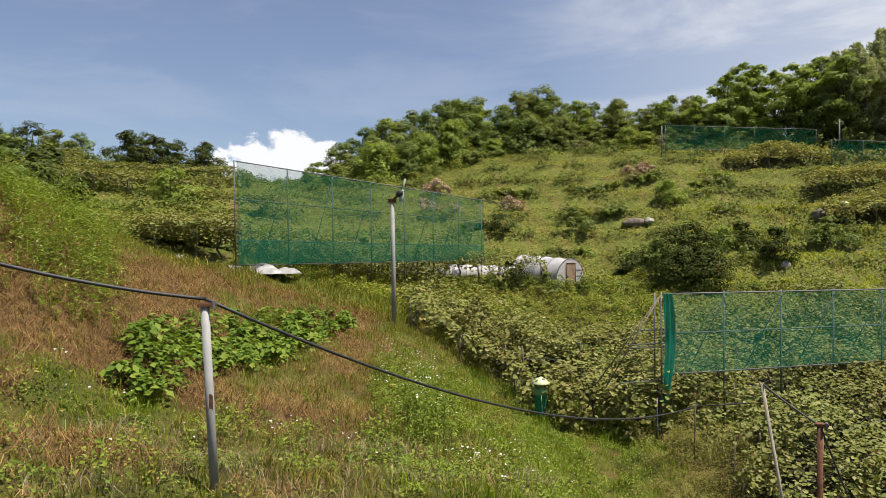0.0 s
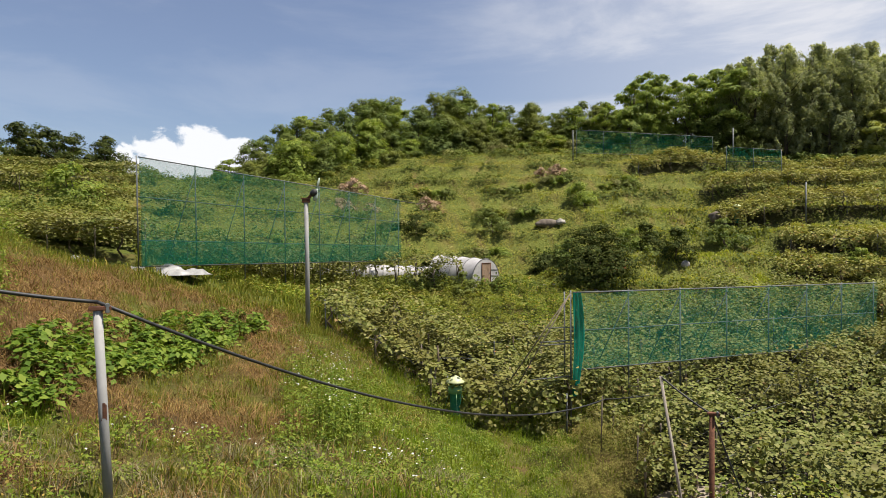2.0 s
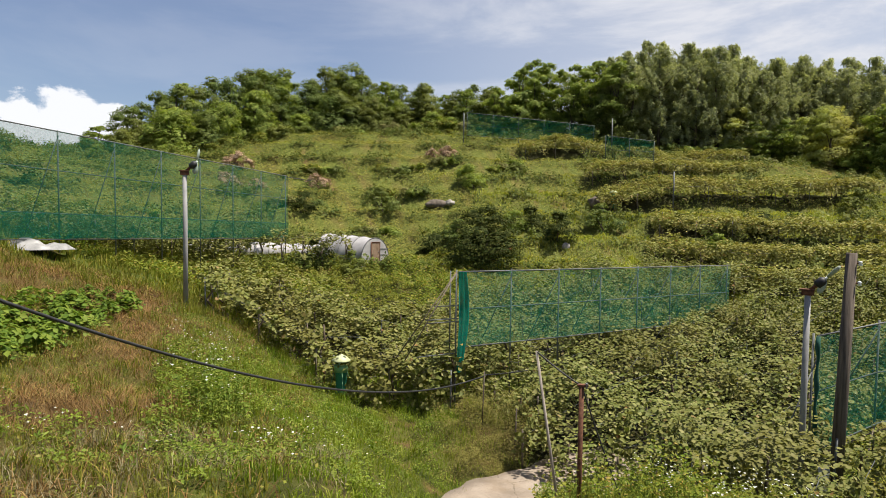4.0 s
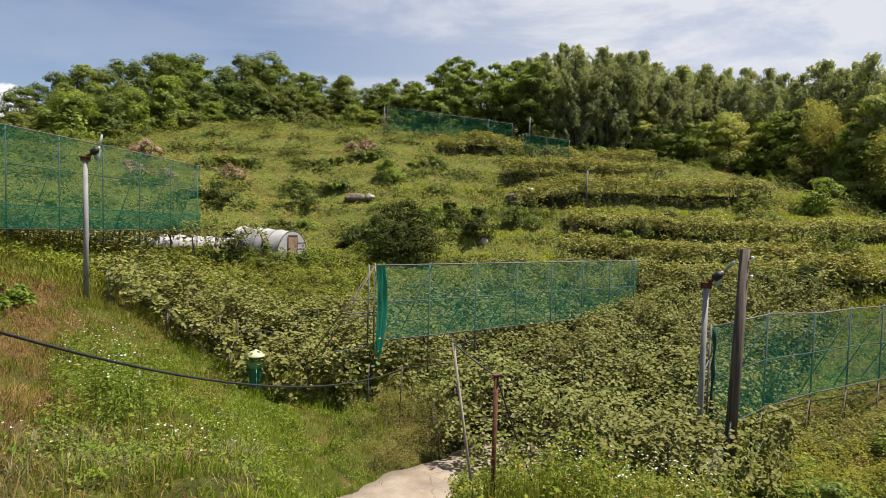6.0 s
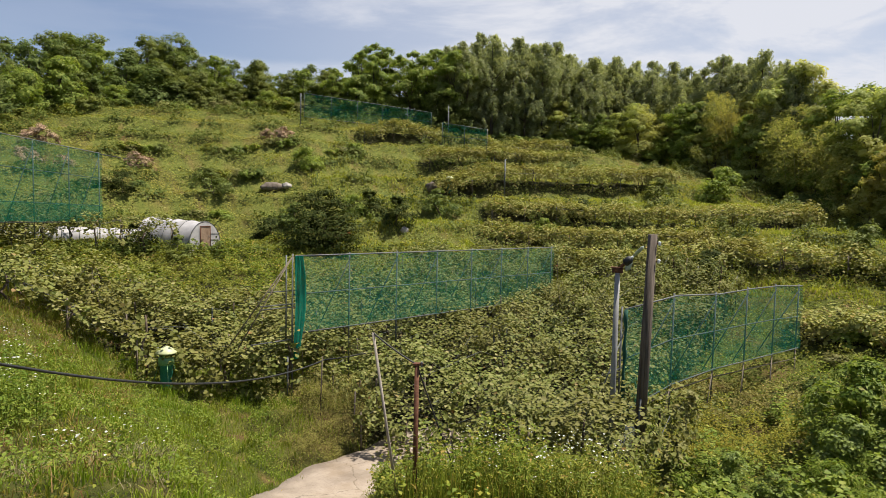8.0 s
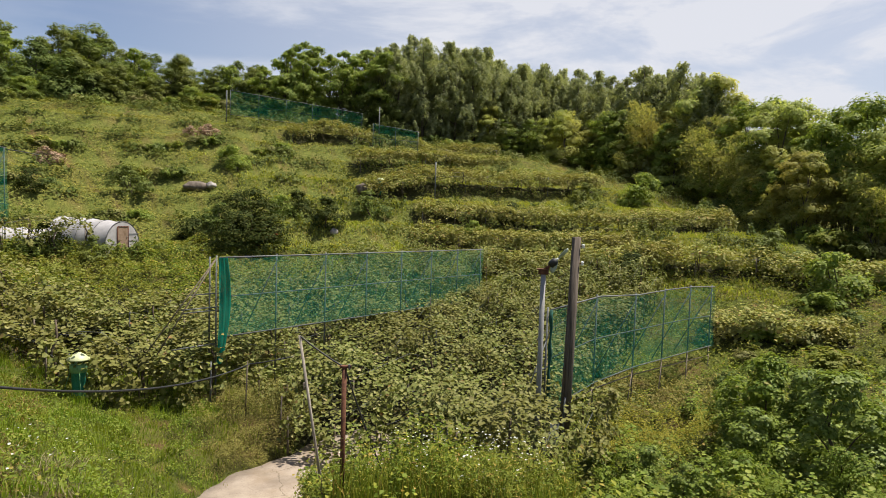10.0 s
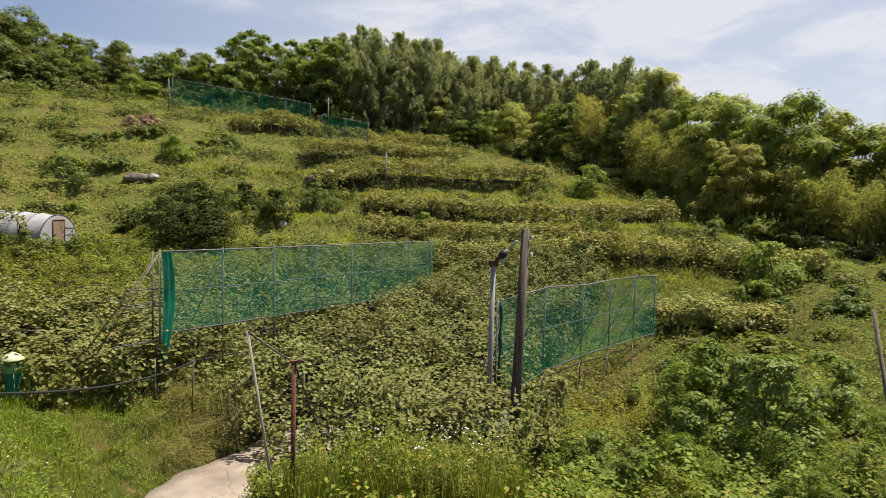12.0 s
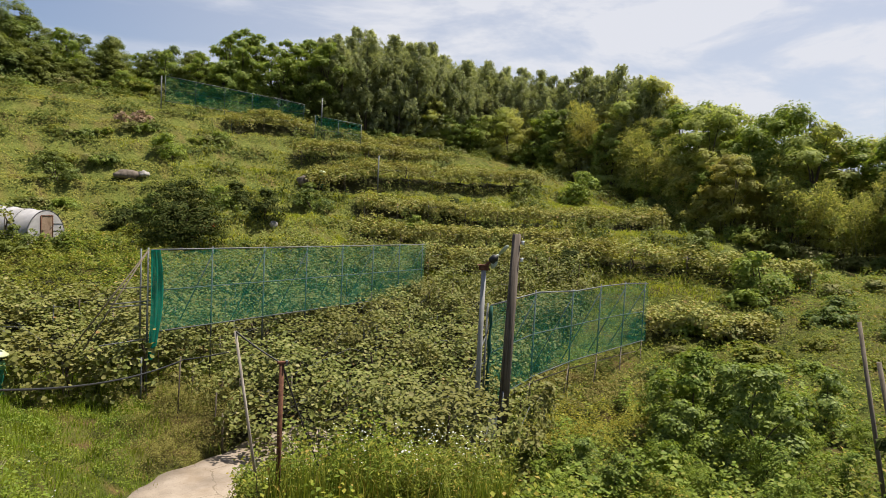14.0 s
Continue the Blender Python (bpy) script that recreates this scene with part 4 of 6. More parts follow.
def tree_variant(name, seed, label, category, mat, height, crown, clumps, per, leaf, trunk_r, bare=0.25, flat=1.0, shape="kite", group="", limbs=9, lump=0.95):
    """A tree: bent tapered trunk, limbs to the clumps of its crown, and a crown of single leaves with gaps between the clumps."""
    rng = np.random.RandomState(seed)
    ob = thing(name, 0, 0, 0, label, category, group)
    bend = rng.normal(size=(5, 2)) * 0.12
    pts = [Vector((bend[:k + 1, 0].sum() if k else 0, bend[:k + 1, 1].sum() if k else 0, -0.3 + (height * 0.8) * k / 4)) for k in range(5)]
    part("trunk", tube("trunk", pts, [trunk_r * (1.25, 0.9, 0.7, 0.45, 0.15)[k] for k in range(5)], M_bark, 8), ob, "brown bark")
    C, N, S, cents = [], [], [], []
    low = height * bare
    lobes = max(5, int(round(clumps / 7)))
    for k in range(lobes):
        f = k / (lobes - 1)
        bulge = math.sin(math.pi * min(1, 0.24 + 0.68 * f)) ** 0.7
        a = k * 2.39996 + rng.uniform(-0.5, 0.5)
        big = crown * lump * rng.uniform(0.46, 0.66) * (1 - 0.3 * f)
        rr = max(0.0, crown * bulge * rng.uniform(0.75, 1.1) - big * 0.75) if k < lobes - 1 else 0.1 * crown
        z = low + big * (0.45 if bare > 0.1 else 0.3) * flat + (height - low - 1.25 * big * flat) * f ** (0.9 if bare > 0.1 else 1.35)
        c = np.array([rr * math.cos(a) + bend[:, 0].sum() * f, rr * math.sin(a) + bend[:, 1].sum() * f, z])
        cents.append(c)
        for j in range(15):
            # twigs of leaves set over the lobe's upper surface
            d = rng.normal(size=3)
            d /= np.linalg.norm(d)
            if d[2] < (-0.25 if bare > 0.1 else -0.5):
                d[2] = -d[2]
            cc = c + d * big * rng.uniform(0.62, 1.05) * np.array([1, 1, 0.8 * flat])
            rad = big * rng.uniform(0.30, 0.52)
            n = int(per * clumps / (15 * lobes) * rng.uniform(0.7, 1.3))
            e = rng.normal(size=(n, 3))
            e /= np.linalg.norm(e, axis=1, keepdims=True)
            C.append(cc + e * rng.uniform(0.25, 1.0, n)[:, None] ** 0.5 * rad * np.array([1.15, 1.15, 0.7]))
            N.append(d * 0.7 + e * 0.45 + rng.normal(size=(n, 3)) * 0.22 + np.array([0, 0, 0.55]))
            S.append(leaf * rng.uniform(0.6, 1.35, n))
    part("crown", leaf_mesh("crown", np.concatenate(C), np.concatenate(N), np.concatenate(S), mat, shape, rng), ob, "crown of small leaves in loose clumps", "stuff")
    for k in range(limbs):
        c = cents[int((k + 0.5) * len(cents) / limbs)]
        z0 = max(height * 0.12, c[2] * rng.uniform(0.45, 0.7))
        f = min(3.99, z0 / (height * 0.8) * 4)
        i = int(f)
        o = pts[i].lerp(pts[min(i + 1, 4)], f - i)
        e = Vector(c)
        part("limb", tube("limb", [o, o.lerp(e, 0.5) + Vector((0, 0, 0.12 * height * 0.3)), e], [trunk_r * 0.45, trunk_r * 0.3, trunk_r * 0.1], M_bark, 6), ob)
    return ob


def pine_variant(seed, height, label):
    """A pine: straight trunk, whorls of boughs with tufts of needles, open below."""
    rng = np.random.RandomState(seed)
    ob = thing("pine_tree", 0, 0, 0, label, "pine tree", "ridge wood")
    part("trunk", tube("trunk", [(0, 0, -0.3), (0.1, 0.05, height * 0.5), (0, 0.1, height * 0.97)], [0.2, 0.13, 0.03], M_bark, 8), ob, "dark pine bark")
    C, N, S = [], [], []
    slant = rng.uniform(-0.05, 0.05, 2)
    for w in range(16):
        f = w / 15
        z = height * (0.05 + 0.89 * f)
        arm = 0.33 * height * (1 - f ** 2.0) ** 0.8 * rng.uniform(0.55, 1.2) + 0.2
        for b in range(8 if w < 12 else 5):
            a = rng.uniform(0, 6.283)
            reach = arm * rng.uniform(0.5, 1.0)
            tip = np.array([reach * math.cos(a) + slant[0] * z, reach * math.sin(a) + slant[1] * z, z + reach * rng.uniform(0.1, 0.45) + 0.2])
            root = np.array([slant[0] * z, slant[1] * z, z])
            out = np.array([math.cos(a), math.sin(a), 0.35])
            for tuft in range(3):
                # upswept tufts of needles along the bough
                n = 30
                c = root + (tip - root) * (0.45 + 0.55 * tuft / 2) + rng.normal(size=3) * np.array([0.25, 0.25, 0.1])
                d = rng.normal(size=(n, 3))
                d /= np.linalg.norm(d, axis=1, keepdims=True)
                q = rng.uniform(0, 1, n)
                C.append(c + out * 0.2 * q[:, None] + np.array([0, 0, 0.55]) * q[:, None] + d * (0.34 * (1.05 - 0.8 * q))[:, None])
                N.append(d * 0.6 + out * 0.45 + np.array([0, 0, 0.35]) + rng.normal(size=(n, 3)) * 0.3)
                S.append(rng.uniform(0.22, 0.42, n))
            if w % 2 == 0 and b < 2:
                part("bough", tube("bough", [tuple(root - np.array([0, 0, 0.1])), tuple(tip)], [0.05, 0.015], M_bark, 5), ob)
    part("crown", leaf_mesh("crown", np.concatenate(C), np.concatenate(N), np.concatenate(S), M_pine, "needle", rng), ob, "greyish olive needle tufts", "stuff")
    return ob


def bamboo_variant(seed, height):
    """A clump of bamboo: thin leaning culms with feathery leaves toward arching tips."""
    rng = np.random.RandomState(seed)
    ob = thing("bamboo_clump", 0, 0, 0, "clump of yellow-green bamboo with thin arching culms", "bamboo", "wood edge")
    C, N = [], []
    for k in range(11):
        a, rr = rng.uniform(0, 6.283), rng.uniform(0, 1.1)
        h = height * rng.uniform(0.7, 1.05)
        o = np.array([rr * math.cos(a), rr * math.sin(a), -0.2])
        d = np.array([math.cos(a), math.sin(a)]) * rng.uniform(0.06, 0.28)
        pts = [o + np.array([d[0] * h * q * q, d[1] * h * q * q, h * (q - 0.12 * q ** 4)]) for q in (0, 0.25, 0.5, 0.75, 1.0)]
        part("culm", tube("culm", pts, [0.035, 0.032, 0.027, 0.018, 0.006], M_culm, 5), ob)
        n = 420
        q = rng.uniform(0.2, 1.0, n) ** 0.7
        p = o + np.stack([d[0] * h * q * q, d[1] * h * q * q, h * (q - 0.12 * q ** 4)], -1)
        spread = 0.7 * np.sin(np.pi * np.clip(q, 0.1, 0.97)) + 0.12
        p = p + rng.normal(size=(n, 3)) * np.stack([spread, spread, spread * 0.5], -1)
        C.append(p)
        N.append(rng.normal(size=(n, 3)) * 0.7 + np.array([0, 0, 0.5]))
    C, N = np.concatenate(C), np.concatenate(N)
    part("foliage", leaf_mesh("foliage", C, N, rng.uniform(0.16, 0.34, len(C)), M_bamboo, "slim", rng), ob, "feathery narrow leaves", "stuff")
    return ob


def plant_out(variants, spots, seed, sink=0.1, lo=0.8, hi=1.2):
    """Set copies of the variants at the plan spots (x, y, scale). The variants themselves take the first spots."""
    rng = random.Random(seed)
    for k, (x, y, s) in enumerate(spots):
        v = variants[k % len(variants)]
        sc = s * rng.uniform(lo, hi)
        m = pose(x, y, gz(x, y) - sink, 0, 0, rng.uniform(0, 360)) @ Matrix.Diagonal((sc * rng.uniform(0.9, 1.1), sc * rng.uniform(0.9, 1.1), sc, 1))
        if k < len(variants):
            v.matrix_basis = m
        else:
            copy_thing(v, m) if v.scale[0] == 1 else place_copy(v, m)


def place_copy(ob, m):
    c = copy_thing(ob, Matrix.Identity(4))
    c.matrix_basis = m
    return c


def belt(seed, n, b0, b1, r_of, depth, scale=1.0, gap=2.2, tall=None):
    """n plan spots along a belt of bearings, r_of(bearing) giving its near edge."""
    rng = random.Random(seed)
    out, tries = [], 0
    while len(out) < n and tries < 6000:
        tries += 1
        b = rng.uniform(b0, b1)
        x, y = at(b, r_of(b) + depth * rng.random())
        if all((x - p) ** 2 + (y - q) ** 2 > gap * gap for p, q, _ in out):
            out.append((x, y, scale * (tall(b) if tall else 1.0)))
    return out


def lerp_table(pairs):
    xs, ys = [p for p, _ in pairs], [q for _, q in pairs]
    return lambda b: float(np.interp(b, xs, ys))


# the wood's skyline as seen from the lookout, and its near edge: bearing, elevation in degrees; bearing, distance
skyline = lerp_table([(-13, 5.2), (-11.4, 6.4), (-8.1, 8.9), (-6.1, 10.4), (-4.1, 10.1), (-2.1, 11.1), (0, 12.6), (3.5, 11.8), (6, 11.7), (8, 13.0), (10.2, 12.0), (11.4, 11.2), (15, 11.4), (17.1, 10.4), (19.4, 11.3), (22.1, 11.0), (23, 12.7), (26.5, 13.3),
                      (29.1, 12.6), (33, 13.4), (36, 14.1), (39, 13.4), (42.4, 12.9), (45, 12.1), (50, 11.4), (52.9, 10.8), (54, 11.6), (57.2, 11.9), (59.3, 11.0), (60.5, 9.4), (62.9, 8.3), (65.3, 9.0), (67.9, 8.1), (69.5, 8.6), (71.5, 8.2), (74.9, 6.8), (80, 6.6), (92, 6.0)])
edge = lerp_table([(-13, 65), (-8, 69), (-4, 72), (0, 75), (8, 78), (14, 80), (22, 80), (31, 79), (36, 76), (43, 79), (46, 79), (50, 77.5), (53, 75), (57, 71), (60, 67), (62.5, 62.5), (65, 56.5), (67, 53), (75, 50.5), (90, 47)])


def wood(variants, high, seed, n, b0, b1, near, deep, gap, low_share, high_share, slim=0.75):
    """Set out trees between two depths behind the wood's edge, each as tall as its share of the skyline there."""
    rng = random.Random(seed)
    done = []
    for tries in range(5000):
        if len(done) == n:
            break
        b = rng.uniform(b0, b1)
        r = edge(b) + near + (deep - near) * rng.random()
        x, y = at(b, r)
        if any((x - p) ** 2 + (y - q) ** 2 < gap * gap for p, q in done):
            continue
        g = gz(x, y)
        foot = math.degrees(math.atan2(g - EYE, r))
        tall = EYE + r * math.tan(radians(foot + (skyline(b) - foot) * rng.uniform(low_share, high_share))) - g
        k = tall / high
        if k < 0.2:
            continue
        w = k ** slim * rng.uniform(0.9, 1.12)
        m = pose(x, y, g - 0.15, rng.uniform(-3, 3), rng.uniform(-3, 3), rng.uniform(0, 360)) @ Matrix.Diagonal((w, w * rng.uniform(0.9, 1.1), k, 1))
        v = variants[len(done) % len(variants)]
        if len(done) < len(variants):
            v.matrix_basis = m
        else:
            place_copy(v, m)
        done.append((x, y))


LB = "broad leafy tree on the ridge"
oaks = [tree_variant("broadleaf_tree", 100 + k, LB + t, "tree", m, 8.0, 2.9, 88, 110, 0.215, 0.16, 0.04, shape="tri", group="ridge wood", lump=lu)
        for k, (m, t, lu) in enumerate([(M_tree, ", deep green", 1.0), (M_tree, ", dense and rounded", 1.1), (M_tree_light, ", light green", 0.9), (M_tree, " with a loose crown", 0.85), (M_tree, ", dark green", 1.0)])]
wood(oaks, 8.0, 5, 44, -12, 21.5, 3.0, 10, 2.7, 0.94, 1.12)
front = [tree_variant("broadleaf_tree", 110 + k, "bushy dark green tree at the foot of the ridge wood", "tree", m, 5.0, 2.6, 72, 105, 0.20, 0.13, 0.0, shape="tri", group="ridge wood", lump=1.05) for k, m in enumerate((M_tree, M_tree, M_tree_light))]
wood(front, 5.0, 15, 46, -12, 33, 0, 3, 2.2, 0.38, 0.75)
airy = [tree_variant("broadleaf_tree", 120 + k, "tall light green tree with an open crown and bare lower trunk", "tree", M_tree_light, 9.0, 2.7, 80, 100, 0.20, 0.16, 0.22, shape="tri", group="ridge wood", lump=0.8) for k in range(3)]
wood(airy, 9.0, 25, 15, 21, 32.5, 1.0, 7, 2.3, 0.92, 1.1)
west = [tree_variant("broadleaf_tree", 130 + k, "low spreading tree on the western ridge", "tree", m, 4.6, 2.6, 48, 95, 0.2, 0.13, 0.08, shape="tri", group="western trees") for k, m in enumerate((M_tree_dark, M_tree, M_tree_dark))]
plant_out(west, belt(2, 13, -40, -19.5, lambda b: 74, 5, 1.0, 3.4), 6, 0.1, 0.8, 1.1)
pines = [pine_variant(200 + k, 11.0, "tall greyish green pine in the ridge wood") for k in range(4)]
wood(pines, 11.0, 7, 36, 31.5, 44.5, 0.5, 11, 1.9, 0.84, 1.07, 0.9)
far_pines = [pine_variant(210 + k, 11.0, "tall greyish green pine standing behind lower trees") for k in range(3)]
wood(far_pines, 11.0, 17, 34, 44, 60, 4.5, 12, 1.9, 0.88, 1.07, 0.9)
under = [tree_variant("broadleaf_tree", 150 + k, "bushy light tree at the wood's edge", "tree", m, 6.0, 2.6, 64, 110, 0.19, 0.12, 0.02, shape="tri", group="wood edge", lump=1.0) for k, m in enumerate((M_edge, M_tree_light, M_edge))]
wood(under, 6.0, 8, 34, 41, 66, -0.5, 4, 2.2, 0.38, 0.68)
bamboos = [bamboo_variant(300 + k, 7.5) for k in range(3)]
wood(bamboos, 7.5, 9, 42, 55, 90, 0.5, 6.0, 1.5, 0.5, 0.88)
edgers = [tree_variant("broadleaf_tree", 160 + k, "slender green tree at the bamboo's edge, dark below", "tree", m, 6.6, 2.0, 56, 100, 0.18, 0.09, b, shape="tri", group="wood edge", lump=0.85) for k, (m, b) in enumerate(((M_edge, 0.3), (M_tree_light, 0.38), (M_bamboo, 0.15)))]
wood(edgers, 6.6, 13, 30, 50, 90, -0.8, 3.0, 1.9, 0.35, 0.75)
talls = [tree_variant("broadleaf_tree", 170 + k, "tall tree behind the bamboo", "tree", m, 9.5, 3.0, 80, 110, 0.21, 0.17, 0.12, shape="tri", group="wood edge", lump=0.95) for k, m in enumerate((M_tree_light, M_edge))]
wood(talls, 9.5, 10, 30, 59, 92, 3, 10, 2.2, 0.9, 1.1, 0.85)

# shrubs and single trees
fig = tree_variant("orchard_tree", 400, "low dark spreading tree on a grass terrace", "tree", M_tree_dark, 4.1, 2.75, 98, 130, 0.15, 0.11, 0.0, group="", lump=0.95)
plant_out([fig], [(*at(21.3, 43.8), 1.05)], 1, 0.05, 1, 1)
shrub_v = [tree_variant("shrub", 410 + k, "small dark bushy shrub on the slope", "shrub", m, 1.6, 1.1, 40, 65, 0.11, 0.05, 0.0, group="hillside shrubs", limbs=5) for k, m in enumerate((M_tree_dark, M_tree, M_tree_light))]
plant_out(shrub_v, [(*at(25.2, 50), 1.5), (*at(31.6, 51.3), 1.45), (*at(-22.5, 50), 2.1), (*at(27.7, 47.5), 1.2), (*at(9, 40.5), 0.9), (*at(24, 50), 1.1), (*at(16.5, 47), 1.3), (*at(18.5, 47.5), 1.2),
                    (*at(41, 49), 0.9), (*at(44, 52.5), 1.0), (*at(50, 58.5), 1.2), (*at(54.5, 61), 2.0), (*at(54.5, 39.5), 1.3), (*at(66, 43), 1.4), (*at(70, 39), 1.5), (*at(-32.0, 33), 1.7), (*at(-34.5, 32), 1.9),
                    (*at(-7, 47), 1.2), (*at(6.0, 42.4), 1.25), (*at(12, 53), 1.4), (*at(20, 57), 1.3), (*at(5, 52), 1.2)], 3, 0.05, 0.85, 1.15)

# low brush along the terrace edges
brush = [tree_variant("brush", 470 + k, "low brush growing along a terrace edge", "shrub", m, 1.0, 1.25, 36, 42, 0.15, 0.03, 0.0, shape="tri", group="terrace brush", limbs=3) for k, m in enumerate((M_tree, M_weed, M_kiwi, M_tree_light))]
brng = random.Random(8)
rows_of_brush = []
for b0, b1, r0, r1, n in ((8.5, 13.0, 56.2, 55.8, 6), (14.5, 16.2, 55.6, 55.4, 3), (2, 7, 54, 55, 4), (11.5, 15.5, 60.3, 60.3, 5), (17, 19, 61, 61, 3), (22, 24.5, 61.5, 62, 4), (5, 9, 60.5, 60.3, 4), (10, 13, 49.5, 49.5, 3), (-30, -20, 58, 57, 6), (-28, -19, 66, 64, 5)):
    for k in range(n):
        f = (k + brng.uniform(-0.4, 0.4)) / n
        rows_of_brush.append((*at(b0 + (b1 - b0) * f, r0 + (r1 - r0) * f + brng.uniform(-0.3, 0.3)), brng.uniform(0.7, 1.0)))
plant_out(brush, rows_of_brush, 21, 0.1, 0.8, 1.2)
dead = [tree_variant("dry_bush", 490 + k, "leafless pinkish-brown dry bush on a terrace", "shrub", M_twig, 1.2, 1.0, 14, 160, 0.17, 0.03, 0.0, shape="slim", group="dry bushes", limbs=5) for k in range(2)]
plant_out(dead, [(*at(6.2, 58), 1.0), (*at(16.3, 62), 0.9), (*at(17.6, 62.3), 0.95), (*at(-1.0, 57), 1.1), (*at(1.2, 57.5), 0.9), (*at(-0.5, 62), 1.6)], 22, 0.05, 0.9, 1.15)
plant_out([tree_variant("red_shrub", 495, "small shrub with reddish leaves", "shrub", M_red, 0.9, 0.8, 9, 50, 0.16, 0.03, 0.0, limbs=3)], [(*at(23.0, 46.5), 1.0)], 23, 0.0, 1, 1)

# undergrowth along the foot of the woods
plant_out(brush, belt(31, 44, -10, 32, lambda b: edge(b) - 1.8, 2.5, 1.2, 1.6) + belt(32, 46, 36, 86, lambda b: edge(b) - 1.8, 2.5, 1.2, 1.4), 24, 0.1, 0.7, 1.3)

# ================= ground cover =================
rng = np.random.RandomState(77)


def off_road(x, y, gap=1.35):
    return lane_at(x, y)[0] > gap


# meadow grass on the near slope
x, y = scatter(rng, 170000, -42, 27, 6.5, 27)
r, b = plan(x, y)
dry = straw_amount(x, y)
scrubby = np.clip((b - 17.5 + 2.5 * waves(x, y, 2.0, 14)) / 3, 0, 1) * np.clip((r - 14) / 1.5, 0, 1)
keep = off_road(x, y, 1.25) & (rng.uniform(size=len(x)) > 0.85 * scrubby) & (rng.uniform(size=len(x)) > dry * 0.93) & (rng.uniform(size=len(x)) < 0.75 + 0.35 * waves(x, y, 1.3, 8))
x, y = x[keep], y[keep]
tuft = np.clip(0.75 + 0.35 * waves(x, y, 0.9, 9) + 0.25 * waves(x, y, 3.4, 10), 0.3, 1.5)
H = tuft * rng.uniform(0.12, 0.42, len(x)) * np.clip(1.2 - 0.03 * (22 - np.hypot(x, y)), 0.7, 1.2)
lean = rng.normal(size=(len(x), 2)) * 0.42 + np.array([0.1, -0.05])
B3 = np.stack([x, y, ground(x, y) - 0.03], -1)
wide = rng.uniform(0.009, 0.024, len(x))
green = (plan(x, y)[1] + 5 * waves(x, y, 3.0, 71) > 1.0) | ((plan(x, y)[1] < -19 + 4 * waves(x, y, 2.0, 72)) & (np.abs(plan(x, y)[0] - 12.5) < 1.5 + 0.6 * waves(x, y, 2.5, 73)))
for key, mat, pick, text in (("meadow_grass", M_grass, ~green, "yellow-green meadow grass on the upper slope"), ("fresh_grass", M_fresh, green, "fresh bright green grass on the bank above the lane")):
    stuff(key, blade_mesh(key, B3[pick], H[pick], lean[pick], wide[pick], mat, rng), text, "grass")
# thinner grass higher up, round the foot of the net
x, y = scatter(rng, 42000, -32, 4, 25, 46)
keep = ~((x < -0.33 * y) & (np.hypot(x, y) > 27.5))
x, y = x[keep], y[keep]
H = rng.uniform(0.15, 0.5, len(x)) * np.clip(0.8 + 0.4 * waves(x, y, 1.6, 19), 0.3, 1.4)
stuff("upper_grass", blade_mesh("upper_grass", np.stack([x, y, ground(x, y) - 0.03], -1), H, rng.normal(size=(len(x), 2)) * 0.35, rng.uniform(0.03, 0.06, len(x)), M_grass, rng), "dry-tipped grass round the foot of the tall net", "grass")
# dry straw
x, y = scatter(rng, 120000, -44, 6, 6.5, 27)
keep = rng.uniform(size=len(x)) < np.clip(straw_amount(x, y) * 1.2 - 0.08, 0.04, 1)
x, y = x[keep], y[keep]
n = len(x)
H = rng.uniform(0.25, 0.75, n)
lean = rng.normal(size=(n, 2)) * 1.5
stuff("dry_straw", blade_mesh("dry_straw", np.stack([x, y, ground(x, y) + rng.uniform(-0.02, 0.08, n)], -1), H * 0.45, lean, rng.uniform(0.006, 0.015, n), M_straw, rng), "reddish brown dry cut straw covering the bank", "straw")


# old dead grass on the near brow
x, y = scatter(rng, 9000, -34, 10, 7.5, 11.8)
keep = rng.uniform(size=len(x)) < np.clip(0.15 + 0.8 * waves(x, y, 1.9, 27), 0.02, 0.8)
x, y = x[keep], y[keep]
stuff("dead_grass", blade_mesh("dead_grass", np.stack([x, y, ground(x, y) - 0.02], -1), rng.uniform(0.15, 0.45, len(x)), rng.normal(size=(len(x), 2)) * 0.7, rng.uniform(0.008, 0.016, len(x)), M_deadgrass, rng), "pale dead grass among the green on the near brow", "grass")


def weeds(name, n, b0, b1, r0, r1, size, height, mat, label, seed, mask=None, shape="kite", spread=0.7, least=0.08):
    g = np.random.RandomState(seed)
    x, y = scatter(g, n, b0, b1, r0, r1)
    r, b = plan(x, y)
    keep = off_road(x, y, 1.35)
    if mask is not None:
        keep &= g.uniform(size=n) < mask(x, y, r, b)
    x, y = x[keep], y[keep]
    k = len(x)
    low = np.where((np.abs(np.degrees(np.arctan2(x, y)) - 50) < 4.5) & (np.abs(np.hypot(x, y) - 17.5) < 3.3), 0.45, 1.0)     # trodden round the pole
    top = low * height * np.clip(0.55 + 0.5 * waves(x, y, 1.5, seed) + 0.4 * waves(x, y, 5.0, seed + 1), least, 1.7)
    z = ground(x, y) + top * g.uniform(0.1, 1.0, k) ** 0.7
    stuff(name, leaf_mesh(name, np.stack([x, y, z], -1), up_normals(g, k, spread), size * g.uniform(0.6, 1.4, k), mat, shape, g), label, "weeds")


def terrace_lawn(x, y, r, b):
    """Mown grass terraces between the vine rows and round the single trees."""
    return np.clip((b - 20.5) / 3, 0, 1) * np.clip((59 + 6 * np.clip((b - 34) / 12, 0, 1) - r) / 3, 0, 1) + 0.5 * np.clip(waves(x, y, 7, 61), 0, 1)


